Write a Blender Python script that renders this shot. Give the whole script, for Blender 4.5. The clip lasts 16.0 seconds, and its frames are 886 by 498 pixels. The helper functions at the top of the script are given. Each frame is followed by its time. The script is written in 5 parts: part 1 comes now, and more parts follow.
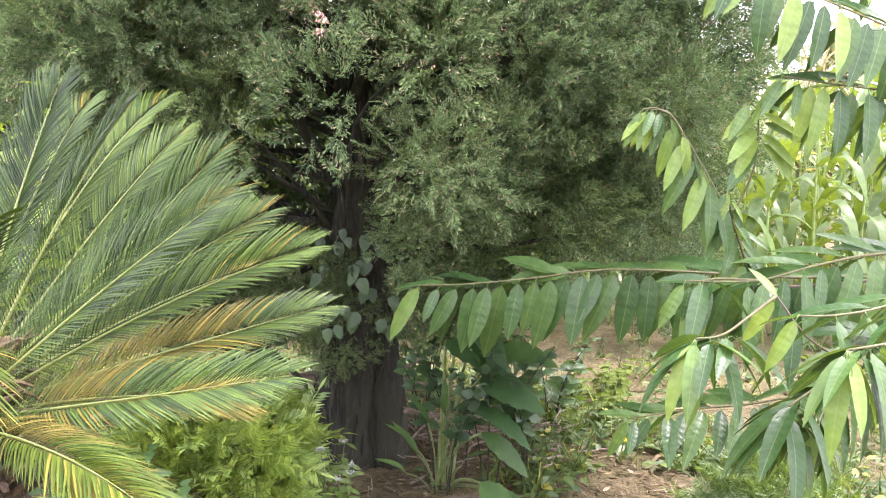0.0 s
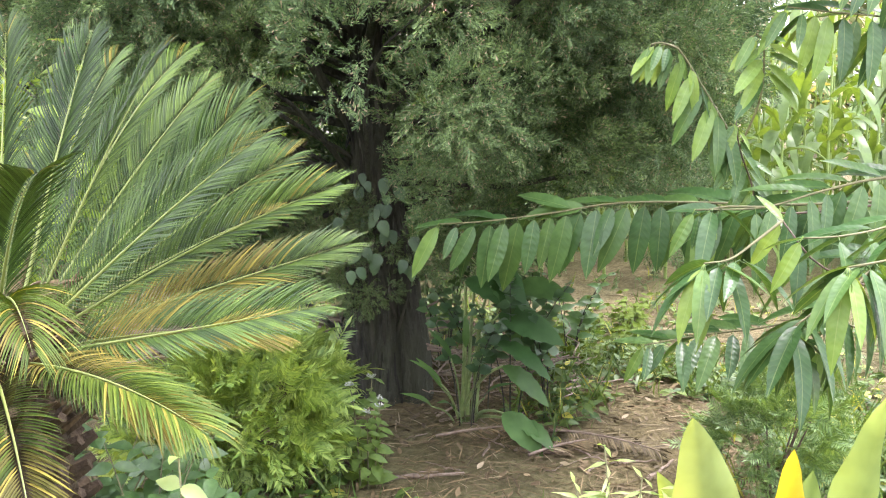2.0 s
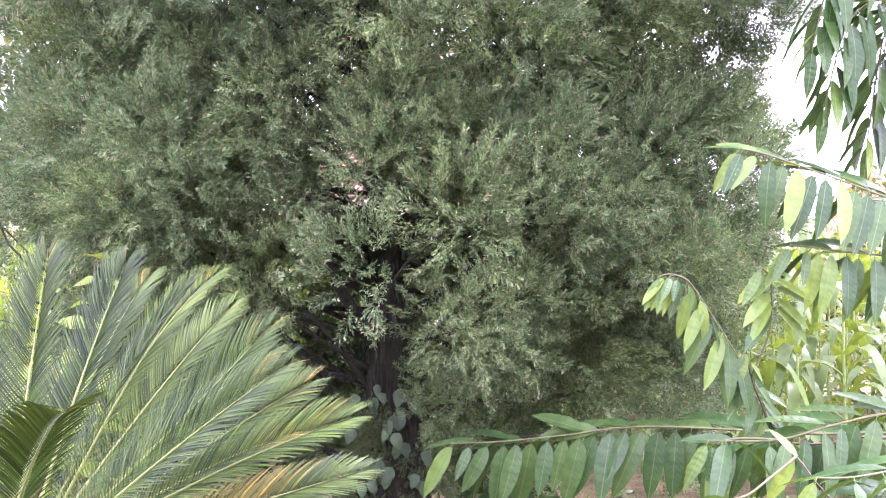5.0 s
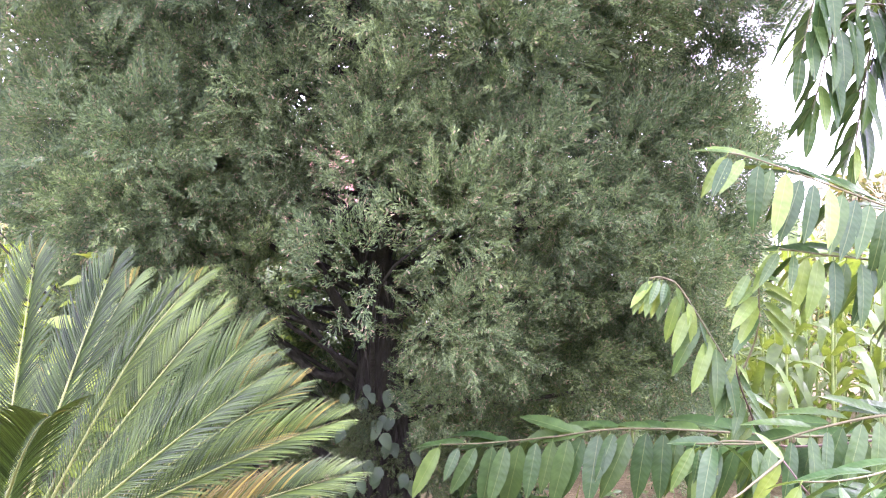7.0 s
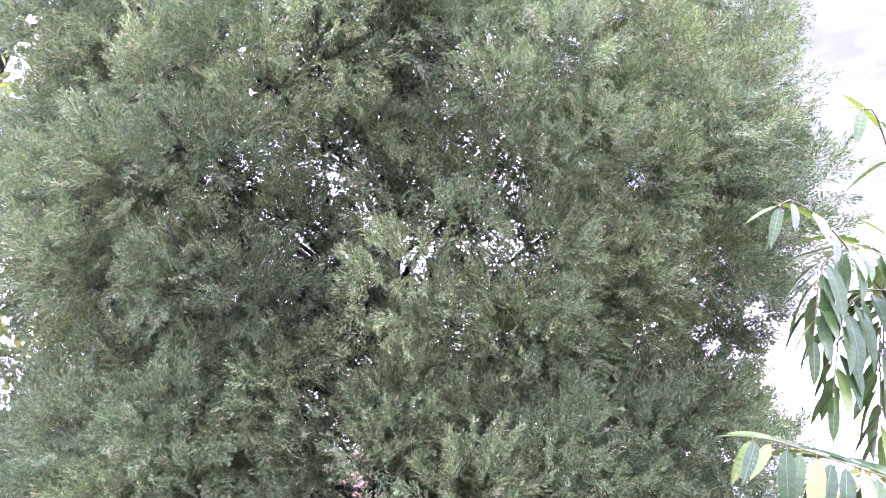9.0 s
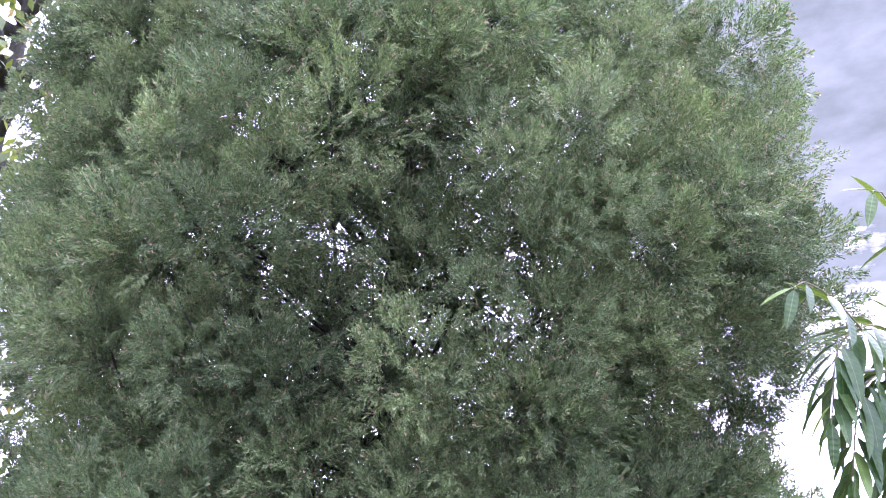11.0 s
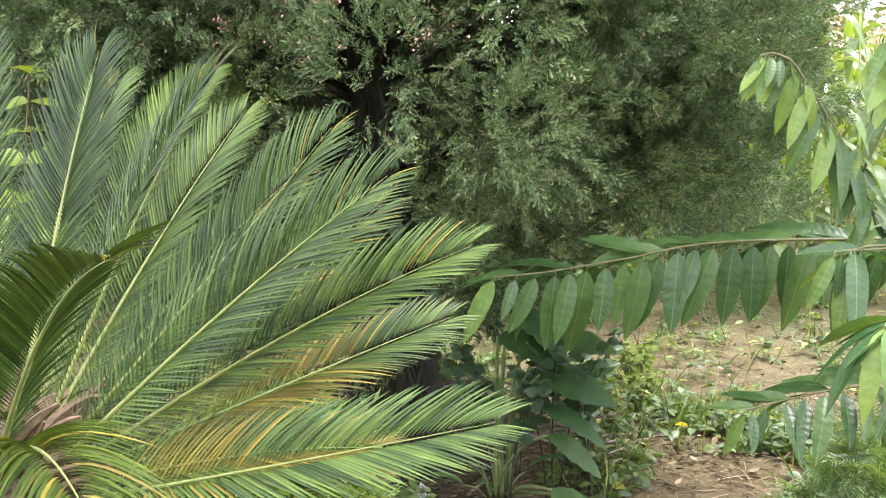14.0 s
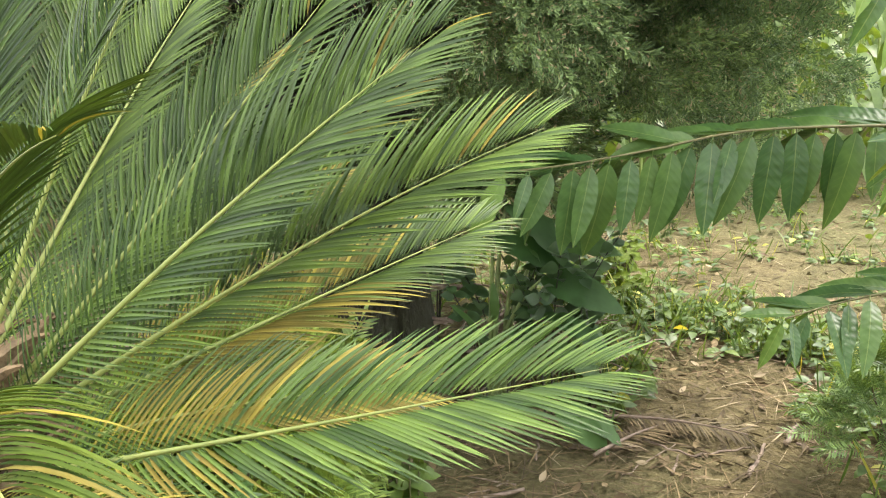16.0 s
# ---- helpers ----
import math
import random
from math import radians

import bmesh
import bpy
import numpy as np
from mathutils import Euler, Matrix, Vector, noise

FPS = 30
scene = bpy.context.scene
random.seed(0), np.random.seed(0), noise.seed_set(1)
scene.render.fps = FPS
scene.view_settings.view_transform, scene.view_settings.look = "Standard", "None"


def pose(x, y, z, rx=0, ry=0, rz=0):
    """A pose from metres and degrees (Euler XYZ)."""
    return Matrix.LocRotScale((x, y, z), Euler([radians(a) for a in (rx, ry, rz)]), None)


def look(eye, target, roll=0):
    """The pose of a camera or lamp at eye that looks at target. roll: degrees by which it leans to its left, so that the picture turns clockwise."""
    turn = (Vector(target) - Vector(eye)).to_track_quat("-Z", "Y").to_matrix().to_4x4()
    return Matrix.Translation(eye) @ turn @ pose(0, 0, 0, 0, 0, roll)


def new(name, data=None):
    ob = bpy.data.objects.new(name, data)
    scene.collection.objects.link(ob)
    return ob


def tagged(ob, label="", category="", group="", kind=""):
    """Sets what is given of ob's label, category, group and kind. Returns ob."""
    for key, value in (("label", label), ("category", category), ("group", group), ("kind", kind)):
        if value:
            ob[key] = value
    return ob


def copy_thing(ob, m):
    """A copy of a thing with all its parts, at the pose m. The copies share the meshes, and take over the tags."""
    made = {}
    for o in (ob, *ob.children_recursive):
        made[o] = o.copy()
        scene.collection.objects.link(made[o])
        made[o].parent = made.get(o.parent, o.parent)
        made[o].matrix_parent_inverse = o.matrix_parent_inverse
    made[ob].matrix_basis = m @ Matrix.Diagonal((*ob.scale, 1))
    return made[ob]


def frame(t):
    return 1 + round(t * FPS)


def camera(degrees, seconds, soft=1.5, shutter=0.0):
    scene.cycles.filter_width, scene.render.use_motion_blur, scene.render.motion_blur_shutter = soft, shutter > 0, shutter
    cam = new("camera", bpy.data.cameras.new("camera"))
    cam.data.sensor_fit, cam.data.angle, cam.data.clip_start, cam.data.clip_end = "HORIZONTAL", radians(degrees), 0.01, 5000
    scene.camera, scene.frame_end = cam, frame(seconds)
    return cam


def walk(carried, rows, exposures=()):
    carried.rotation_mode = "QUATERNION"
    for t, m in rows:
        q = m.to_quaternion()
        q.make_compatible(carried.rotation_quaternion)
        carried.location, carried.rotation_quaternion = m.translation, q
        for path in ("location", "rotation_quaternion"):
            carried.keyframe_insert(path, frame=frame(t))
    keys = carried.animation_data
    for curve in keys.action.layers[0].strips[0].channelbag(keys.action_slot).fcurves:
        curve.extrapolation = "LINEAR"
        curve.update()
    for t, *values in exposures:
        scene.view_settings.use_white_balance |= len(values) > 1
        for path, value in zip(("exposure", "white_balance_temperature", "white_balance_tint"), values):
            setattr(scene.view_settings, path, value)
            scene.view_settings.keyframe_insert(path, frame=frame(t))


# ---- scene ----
cam = camera(51.0, 16.0, soft=1.1)
PATH = [
    (0, (0.0, 0.0, 1.383), (0.0, 1.989, 1.174), 1.5),
    (0.5, (0.055, -0.07, 1.397), (0.013, 1.918, 1.178), 0.5),
    (1, (0.005, -0.1, 1.381), (-0.038, 1.883, 1.126), 0.6),
    (1.5, (-0.019, -0.113, 1.398), (-0.058, 1.869, 1.133), -0.2),
    (2, (-0.003, -0.106, 1.371), (-0.039, 1.868, 1.048), -0.5),
    (2.5, (0.006, -0.106, 1.391), (-0.028, 1.868, 1.072), -1.3),
    (3, (0.013, -0.125, 1.431), (-0.022, 1.872, 1.328), -1.4),
    (3.5, (0.002, -0.145, 1.445), (-0.051, 1.854, 1.477), -0.1),
    (4, (-0.003, -0.15, 1.455), (-0.086, 1.847, 1.543), 0.6),
    (6.5, (0.004, -0.158, 1.457), (-0.045, 1.839, 1.548), 1.5),
    (7, (0.006, -0.158, 1.469), (-0.048, 1.84, 1.554), 1.2),
    (7.5, (0.005, -0.156, 1.462), (-0.043, 1.84, 1.574), 0.4),
    (8, (0.002, -0.167, 1.47), (-0.047, 1.826, 1.627), 0.7),
    (8.5, (0.025, -0.184, 1.467), (-0.086, 1.773, 1.867), 0.8),
    (9, (-0.034, -0.154, 1.433), (-0.103, 1.714, 2.147), 0.3),
    (11.3, (-0.122, -0.188, 1.504), (-0.155, 1.634, 2.328), 0.0),
    (11.5, (-0.119, -0.186, 1.492), (-0.154, 1.688, 2.189), -0.8),
    (11.8, (-0.12, -0.183, 1.458), (-0.164, 1.758, 1.934), -1.3),
    (12, (-0.121, -0.182, 1.435), (-0.176, 1.784, 1.797), -1.1),
    (12.5, (-0.139, -0.141, 1.432), (-0.219, 1.854, 1.549), 1.0),
    (13, (-0.165, -0.05, 1.395), (-0.264, 1.945, 1.288), 1.3),
    (13.5, (-0.239, 0.212, 1.338), (-0.321, 2.194, 1.082), 1.7),
    (13.8, (-0.312, 0.34, 1.36), (-0.347, 2.316, 1.057), 1.4),
    (14, (-0.375, 0.403, 1.369), (-0.237, 2.382, 1.112), -2.1),
    (14.2, (-0.43, 0.438, 1.386), (-0.178, 2.408, 1.144), -3.2),
    (14.5, (-0.468, 0.465, 1.391), (-0.164, 2.432, 1.201), -3.0),
    (15, (-0.455, 0.533, 1.382), (-0.157, 2.5, 1.176), -1.9),
    (15.5, (-0.424, 0.61, 1.36), (-0.26, 2.573, 1.014), -2.7),
    (16, (-0.473, 0.741, 1.316), (-0.242, 2.669, 0.839), -2.2),
]
EXPOSURES = [(0, 2.05, 6150, 38), (0.6, 2.0, 6100, 32), (2.5, 1.95, 6100, 28), (3.5, 2.27, 5750, 50), (8, 2.42, 5650, 67), (9, 2.5, 5400, 73), (11.3, 1.72, 5300, 61), (12, 2.12, 5500, 62), (12.5, 2.12, 5700, 58), (13, 2.02, 5950, 43), (13.5, 1.83, 6100, 36), (14.5, 1.8, 6150, 24), (15.2, 1.8, 6300, 21), (16, 1.65, 6700, 19)]
walk(cam, [(t, look(eye, target, roll)) for t, eye, target, roll in PATH], EXPOSURES)


# ---- world, sun ----
SUN_EL, SUN_AZ = 62.0, 68.0   # azimuth from +y towards +x
CLOUD = (0.36, 0.78, 0.51)
world = bpy.data.worlds.new("world")
scene.world = world
world.use_nodes = True
wt = world.node_tree
wt.nodes.clear()


def nd(tree, kind, **values):
    n = tree.nodes.new(kind)
    for key, value in values.items():
        n.inputs[key.replace("_", " ")].default_value = value
    return n


def ramp(tree, stops):
    n = tree.nodes.new("ShaderNodeValToRGB")
    while len(n.color_ramp.elements) < len(stops):
        n.color_ramp.elements.new(0.5)
    for e, (p, c) in zip(n.color_ramp.elements, stops):
        e.position, e.color = p, (*c, 1) if len(c) == 3 else c
    return n


sky = wt.nodes.new("ShaderNodeTexSky")
sky.sky_type, sky.sun_disc = "NISHITA", False
sky.sun_elevation, sky.sun_rotation = radians(SUN_EL), radians(SUN_AZ)
sky.dust_density, sky.air_density = 4.0, 1.0
wco = wt.nodes.new("ShaderNodeTexCoord")
wmap = nd(wt, "ShaderNodeMapping", Scale=(1, 1, 2.2))
wnoise = nd(wt, "ShaderNodeTexNoise", Scale=1.7, Detail=5.0, Roughness=0.5)
wt.links.new(wco.outputs["Generated"], wmap.inputs[0])
wt.links.new(wmap.outputs[0], wnoise.inputs["Vector"])
wramp = ramp(wt, [(0.36, (4.0, 4.15, 4.5)), (0.47, (9.5, 9.7, 10.0)), (0.58, (13, 13, 13))])
wt.links.new(wnoise.outputs[0], wramp.inputs[0])
wmix = wt.nodes.new("ShaderNodeMix")
wmix.data_type = "RGBA"
wmix.inputs[0].default_value = 0.85
wt.links.new(sky.outputs[0], wmix.inputs[6])
wt.links.new(wramp.outputs[0], wmix.inputs[7])
# a grey cloud bank in the north-east
wdot = wt.nodes.new("ShaderNodeVectorMath")
wdot.operation = "DOT_PRODUCT"
wdot.inputs[1].default_value = CLOUD
wt.links.new(wco.outputs["Generated"], wdot.inputs[0])
wadd = wt.nodes.new("ShaderNodeMath")
wadd.operation = "MULTIPLY_ADD"
wadd.inputs[1].default_value = 0.10
puffs = nd(wt, "ShaderNodeTexNoise", Scale=7.0, Detail=6.0, Roughness=0.6)
wt.links.new(wmap.outputs[0], puffs.inputs["Vector"])
wt.links.new(puffs.outputs[0], wadd.inputs[0])
wt.links.new(wdot.outputs["Value"], wadd.inputs[2])
wedge = ramp(wt, [(0.0, (0, 0, 0)), (1.0, (1, 1, 1))])
wedge.color_ramp.elements[0].position, wedge.color_ramp.elements[1].position = 0.975, 1.0
wscale = wt.nodes.new("ShaderNodeMath")
wscale.operation = "MULTIPLY"
wscale.inputs[1].default_value = 0.97
wt.links.new(wadd.outputs[0], wscale.inputs[0])
wt.links.new(wscale.outputs[0], wedge.inputs[0])
wbank = ramp(wt, [(0.35, (0.66, 0.82, 0.63)), (0.65, (1.2, 1.42, 1.14))])
wt.links.new(puffs.outputs[0], wbank.inputs[0])
wsky = wt.nodes.new("ShaderNodeMix")
wsky.data_type = "RGBA"
wt.links.new(wedge.outputs[0], wsky.inputs[0])
wt.links.new(wmix.outputs[2], wsky.inputs[6])
wt.links.new(wbank.outputs[0], wsky.inputs[7])
wbg = nd(wt, "ShaderNodeBackground", Strength=0.19)
wt.links.new(wsky.outputs[2], wbg.inputs[0])
wout = wt.nodes.new("ShaderNodeOutputWorld")
wt.links.new(wbg.outputs[0], wout.inputs[0])

sun_data = bpy.data.lights.new("sun", "SUN")
sun_data.energy, sun_data.angle, sun_data.color = 2.8, radians(16), (1.0, 0.96, 0.88)
sun = new("sun", sun_data)
az, el = radians(SUN_AZ), radians(SUN_EL)
sun.matrix_world = look((20 * math.sin(az) * math.cos(el), 20 * math.cos(az) * math.cos(el), 20 * math.sin(el)), (0, 0, 0))


# ---- materials ----
def material(name):
    m = bpy.data.materials.new(name)
    m.use_nodes = True
    m.node_tree.nodes.clear()
    return m, m.node_tree


def mixed(t, a, b, fac, kind="MIX"):
    n = t.nodes.new("ShaderNodeMix")
    n.data_type, n.blend_type = "RGBA", kind
    for sock, v in ((0, fac), (6, a), (7, b)):
        if hasattr(v, "links"):
            t.links.new(v, n.inputs[sock])
        else:
            n.inputs[sock].default_value = v if sock == 0 else (*v, 1)
    return n.outputs[2]


def finish(t, color, rough, bump_from=None, bump=0.3, dist=0.005, trans=0.0, trans_color=None, spec=0.5):
    b = nd(t, "ShaderNodeBsdfPrincipled", Roughness=rough)
    b.inputs["Specular IOR Level"].default_value = spec
    t.links.new(color, b.inputs["Base Color"])
    if bump_from is not None:
        bp = nd(t, "ShaderNodeBump", Strength=bump, Distance=dist)
        t.links.new(bump_from, bp.inputs["Height"])
        t.links.new(bp.outputs[0], b.inputs["Normal"])
    last = b.outputs[0]
    if trans:
        tr = t.nodes.new("ShaderNodeBsdfTranslucent")
        t.links.new(trans_color or color, tr.inputs[0])
        mx = t.nodes.new("ShaderNodeMixShader")
        mx.inputs[0].default_value = trans
        t.links.new(last, mx.inputs[1])
        t.links.new(tr.outputs[0], mx.inputs[2])
        last = mx.outputs[0]
    out = t.nodes.new("ShaderNodeOutputMaterial")
    t.links.new(last, out.inputs[0])


def leafy(name, dark, light, odd=None, odd_share=0.06, rough=0.45, trans=0.35, scale=40.0, by="island", glow=1.5, bump=0.25, tint=0.0, shine=(1.25, 1.0, 0.35), spec=0.5):
    """Leaf tissue: hue varies leaf by leaf and in patches; thin tissue lets light through."""
    m, t = material(name)
    co = t.nodes.new("ShaderNodeTexCoord")
    n1 = nd(t, "ShaderNodeTexNoise", Scale=scale, Detail=3.0)
    n2 = nd(t, "ShaderNodeTexNoise", Scale=2.3, Detail=2.0)
    t.links.new(co.outputs["Object"], n1.inputs["Vector"])
    geo = t.nodes.new("ShaderNodeNewGeometry")
    t.links.new(geo.outputs["Position"], n2.inputs["Vector"])
    if by == "island":
        rnd = geo.outputs["Random Per Island"]
    else:
        rnd = t.nodes.new("ShaderNodeObjectInfo").outputs["Random"]
    mid = tuple(0.5 * (a + b) for a, b in zip(dark, light))
    r = ramp(t, [(0.0, dark), (0.55, mid), (1.0, light)])
    t.links.new(rnd, r.inputs[0])
    r2 = ramp(t, [(0.3, (0.62, 0.66, 0.6)), (0.7, (1.25, 1.2, 1.1))])
    t.links.new(n2.outputs[0], r2.inputs[0])
    c = mixed(t, r.outputs[0], r2.outputs[0], 1.0, "MULTIPLY")
    r3 = ramp(t, [(0.35, (0.75, 0.78, 0.7)), (0.65, (1.15, 1.12, 1.1))])
    t.links.new(n1.outputs[0], r3.inputs[0])
    c = mixed(t, c, r3.outputs[0], 0.8, "MULTIPLY")
    if tint:
        r5 = ramp(t, [(0.0, (0.60, 0.68, 0.72)), (0.5, (1.0, 1.0, 0.97)), (1.0, (1.25, 1.18, 0.86))])
        t.links.new(t.nodes.new("ShaderNodeObjectInfo").outputs["Random"], r5.inputs[0])
        c = mixed(t, c, r5.outputs[0], tint, "MULTIPLY")
    if odd:
        r4 = ramp(t, [(1 - odd_share - 0.02, (0, 0, 0)), (1 - odd_share, (1, 1, 1))])
        r4.color_ramp.interpolation = "LINEAR"
        t.links.new(rnd, r4.inputs[0])
        c = mixed(t, c, odd, r4.outputs[0])
    tc = mixed(t, c, tuple(glow * v for v in shine), 1.0, "MULTIPLY")
    finish(t, c, rough, n1.outputs[0], bump, 0.002, trans, tc, spec)
    return m


def plain(name, c1, c2, rough=0.8, scale=12.0, bump=0.5, dist=0.01, stretch=(1, 1, 1), detail=5.0, spec=0.4, c3=None):
    """A rough surface of two or three tones, with grain and larger patches."""
    m, t = material(name)
    co = t.nodes.new("ShaderNodeTexCoord")
    mp = nd(t, "ShaderNodeMapping", Scale=stretch)
    t.links.new(co.outputs["Object"], mp.inputs[0])
    n1 = nd(t, "ShaderNodeTexNoise", Scale=scale, Detail=detail, Roughness=0.65)
    n2 = nd(t, "ShaderNodeTexNoise", Scale=scale / 7, Detail=3.0)
    t.links.new(mp.outputs[0], n1.inputs["Vector"])
    t.links.new(mp.outputs[0], n2.inputs["Vector"])
    r = ramp(t, [(0.3, c1), (0.7, c2)])
    t.links.new(n1.outputs[0], r.inputs[0])
    c = r.outputs[0]
    r2 = ramp(t, [(0.42, (0, 0, 0)), (0.6, (1, 1, 1))])
    t.links.new(n2.outputs[0], r2.inputs[0])
    c = mixed(t, c, c3 or tuple(0.7 * v for v in c1), r2.outputs[0] if c3 else 0.0)
    finish(t, c, rough, n1.outputs[0], bump, dist, spec=spec)
    return m


JUNIPER = leafy("juniper_foliage", (0.058, 0.103, 0.054), (0.205, 0.308, 0.132), (0.30, 0.24, 0.15), 0.06, 0.5, 0.24, 60, glow=1.35, bump=0.1, shine=(0.95, 1.05, 0.78), tint=0.5, spec=0.2)
CYCAD = leafy("cycad_leaflet", (0.018, 0.046, 0.010), (0.085, 0.152, 0.031), None, 0, 0.43, 0.08, 25, glow=1.5, tint=1.0, spec=0.28)
CYCAD_OLD = leafy("cycad_leaflet_yellowing", (0.11, 0.108, 0.020), (0.18, 0.150, 0.036), (0.23, 0.20, 0.035), 0.2, 0.55, 0.2, 25, glow=1.4, shine=(1.05, 1.0, 0.5), spec=0.2)
CYCAD_PALE = leafy("cycad_leaflet_yellow_green", (0.030, 0.062, 0.009), (0.096, 0.142, 0.022), (0.20, 0.18, 0.03), 0.08, 0.55, 0.2, 25, glow=1.4, tint=1.0, shine=(1.1, 1.0, 0.4), spec=0.15)
RACHIS = plain("cycad_rachis", (0.13, 0.18, 0.045), (0.22, 0.26, 0.07), 0.4, 30, 0.2, 0.002)
CYCAD_TRUNK = plain("cycad_trunk_bark", (0.022, 0.016, 0.009), (0.075, 0.054, 0.028), 0.9, 25, 0.9, 0.02)
CROWN_WOOL = plain("cycad_crown_wool", (0.055, 0.040, 0.020), (0.15, 0.11, 0.055), 0.95, 60, 0.8, 0.006)
BARK = plain("juniper_bark", (0.012, 0.013, 0.009), (0.055, 0.057, 0.039), 0.95, 46, 1.0, 0.03, (1, 1, 0.28), c3=(0.045, 0.05, 0.03))
BARK_FLAKE = leafy("loose_bark", (0.016, 0.017, 0.012), (0.050, 0.051, 0.035), (0.08, 0.08, 0.058), 0.1, 0.95, 0.0, 60, glow=1)
TWIG = plain("twig_bark", (0.075, 0.055, 0.040), (0.16, 0.12, 0.085), 0.85, 40, 0.5, 0.003)
GREEN_TWIG = plain("young_twig_bark", (0.075, 0.080, 0.032), (0.15, 0.145, 0.062), 0.7, 40, 0.4, 0.002)
CORN = leafy("corn_leaf", (0.064, 0.138, 0.031), (0.138, 0.235, 0.06), (0.30, 0.30, 0.13), 0.05, 0.45, 0.4, 20, glow=1.3)
STALK = plain("corn_stalk", (0.16, 0.26, 0.06), (0.30, 0.38, 0.12), 0.5, 20, 0.3, 0.004)
TASSEL = plain("corn_tassel", (0.38, 0.32, 0.16), (0.55, 0.48, 0.26), 0.8, 30, 0.3, 0.003)
WEED = leafy("weed_leaf", (0.045, 0.105, 0.026), (0.13, 0.21, 0.05), (0.30, 0.32, 0.06), 0.05, 0.5, 0.35, 50)
FERNY = leafy("feathery_shrub_leaf", (0.14, 0.25, 0.062), (0.30, 0.44, 0.13), None, 0, 0.5, 0.4, 50)
DARKLEAF = leafy("shade_shrub_leaf", (0.035, 0.09, 0.03), (0.08, 0.17, 0.05), None, 0, 0.45, 0.25, 40)
BROAD = leafy("broad_plant_leaf", (0.040, 0.105, 0.035), (0.075, 0.16, 0.048), None, 0, 0.5, 0.3, 14, by="object", spec=0.2)
LIME = leafy("lime_blade", (0.19, 0.30, 0.085), (0.29, 0.39, 0.15), None, 0, 0.4, 0.4, 12, by="object", glow=1.3)
GOLD = leafy("golden_blade", (0.42, 0.38, 0.02), (0.50, 0.45, 0.03), None, 0, 0.35, 0.4, 12, by="object", glow=1.2)
STRAW = leafy("dry_litter", (0.075, 0.054, 0.028), (0.21, 0.162, 0.085), (0.28, 0.235, 0.14), 0.05, 0.9, 0.0, 60, glow=1)
DRYWOOD = plain("dry_stick", (0.12, 0.09, 0.065), (0.27, 0.22, 0.165), 0.9, 30, 0.6, 0.004, (1, 1, 0.15))
TREELEAF = leafy("tree_leaf", (0.06, 0.12, 0.035), (0.14, 0.22, 0.06), (0.30, 0.26, 0.10), 0.06, 0.45, 0.35, 30)
FARLEAF = leafy("distant_tree_leaf", (0.07, 0.11, 0.045), (0.17, 0.20, 0.09), (0.30, 0.25, 0.15), 0.12, 0.6, 0.3, 8)
PETAL = plain("white_petal", (0.24, 0.28, 0.21), (0.38, 0.41, 0.33), 0.6, 60, 0.1, 0.001)
POLLEN = plain("yellow_disc", (0.60, 0.42, 0.04), (0.70, 0.52, 0.06), 0.7, 60, 0.3, 0.001)
BLOCKER_PLASTER = plain("sky_blocker_plaster", (0.24, 0.21, 0.17), (0.34, 0.30, 0.24), 0.9, 5, 0.3, 0.01)
PLASTER = plain("house_plaster", (0.55, 0.53, 0.49), (0.68, 0.66, 0.61), 0.9, 4, 0.2, 0.01)
TILE = plain("roof_tile", (0.34, 0.15, 0.115), (0.44, 0.22, 0.175), 0.7, 5, 0.4, 0.01)
WINDOW = plain("window_glass_dark", (0.03, 0.035, 0.04), (0.05, 0.055, 0.06), 0.1, 3, 0.0, 0.001)


def soil_material():
    m, t = material("garden_soil")
    co = t.nodes.new("ShaderNodeTexCoord")
    tex = {}
    for key, s, d in (("fine", 42.0, 6.0), ("mid", 6.0, 5.0), ("big", 0.55, 3.0), ("crumb", 130.0, 3.0)):
        n = nd(t, "ShaderNodeTexNoise", Scale=s, Detail=d, Roughness=0.65)
        t.links.new(co.outputs["Object"], n.inputs["Vector"])
        tex[key] = n.outputs[0]
    r1 = ramp(t, [(0.3, (0.058, 0.050, 0.022)), (0.5, (0.115, 0.102, 0.048)), (0.72, (0.180, 0.160, 0.085))])
    t.links.new(tex["fine"], r1.inputs[0])
    r2 = ramp(t, [(0.35, (0.72, 0.68, 0.62)), (0.65, (1.15, 1.12, 1.08))])
    t.links.new(tex["mid"], r2.inputs[0])
    c = mixed(t, r1.outputs[0], r2.outputs[0], 1.0, "MULTIPLY")
    r3 = ramp(t, [(0.45, (0, 0, 0)), (0.62, (1, 1, 1))])
    t.links.new(tex["big"], r3.inputs[0])
    moss = mixed(t, c, (0.10, 0.13, 0.05), 0.30)
    c = mixed(t, c, moss, r3.outputs[0])
    h = t.nodes.new("ShaderNodeMath")
    h.operation = "ADD"
    t.links.new(tex["fine"], h.inputs[0])
    t.links.new(tex["crumb"], h.inputs[1])
    finish(t, c, 0.95, h.outputs[0], 0.9, 0.012, spec=0.2)
    return m


SOIL = soil_material()


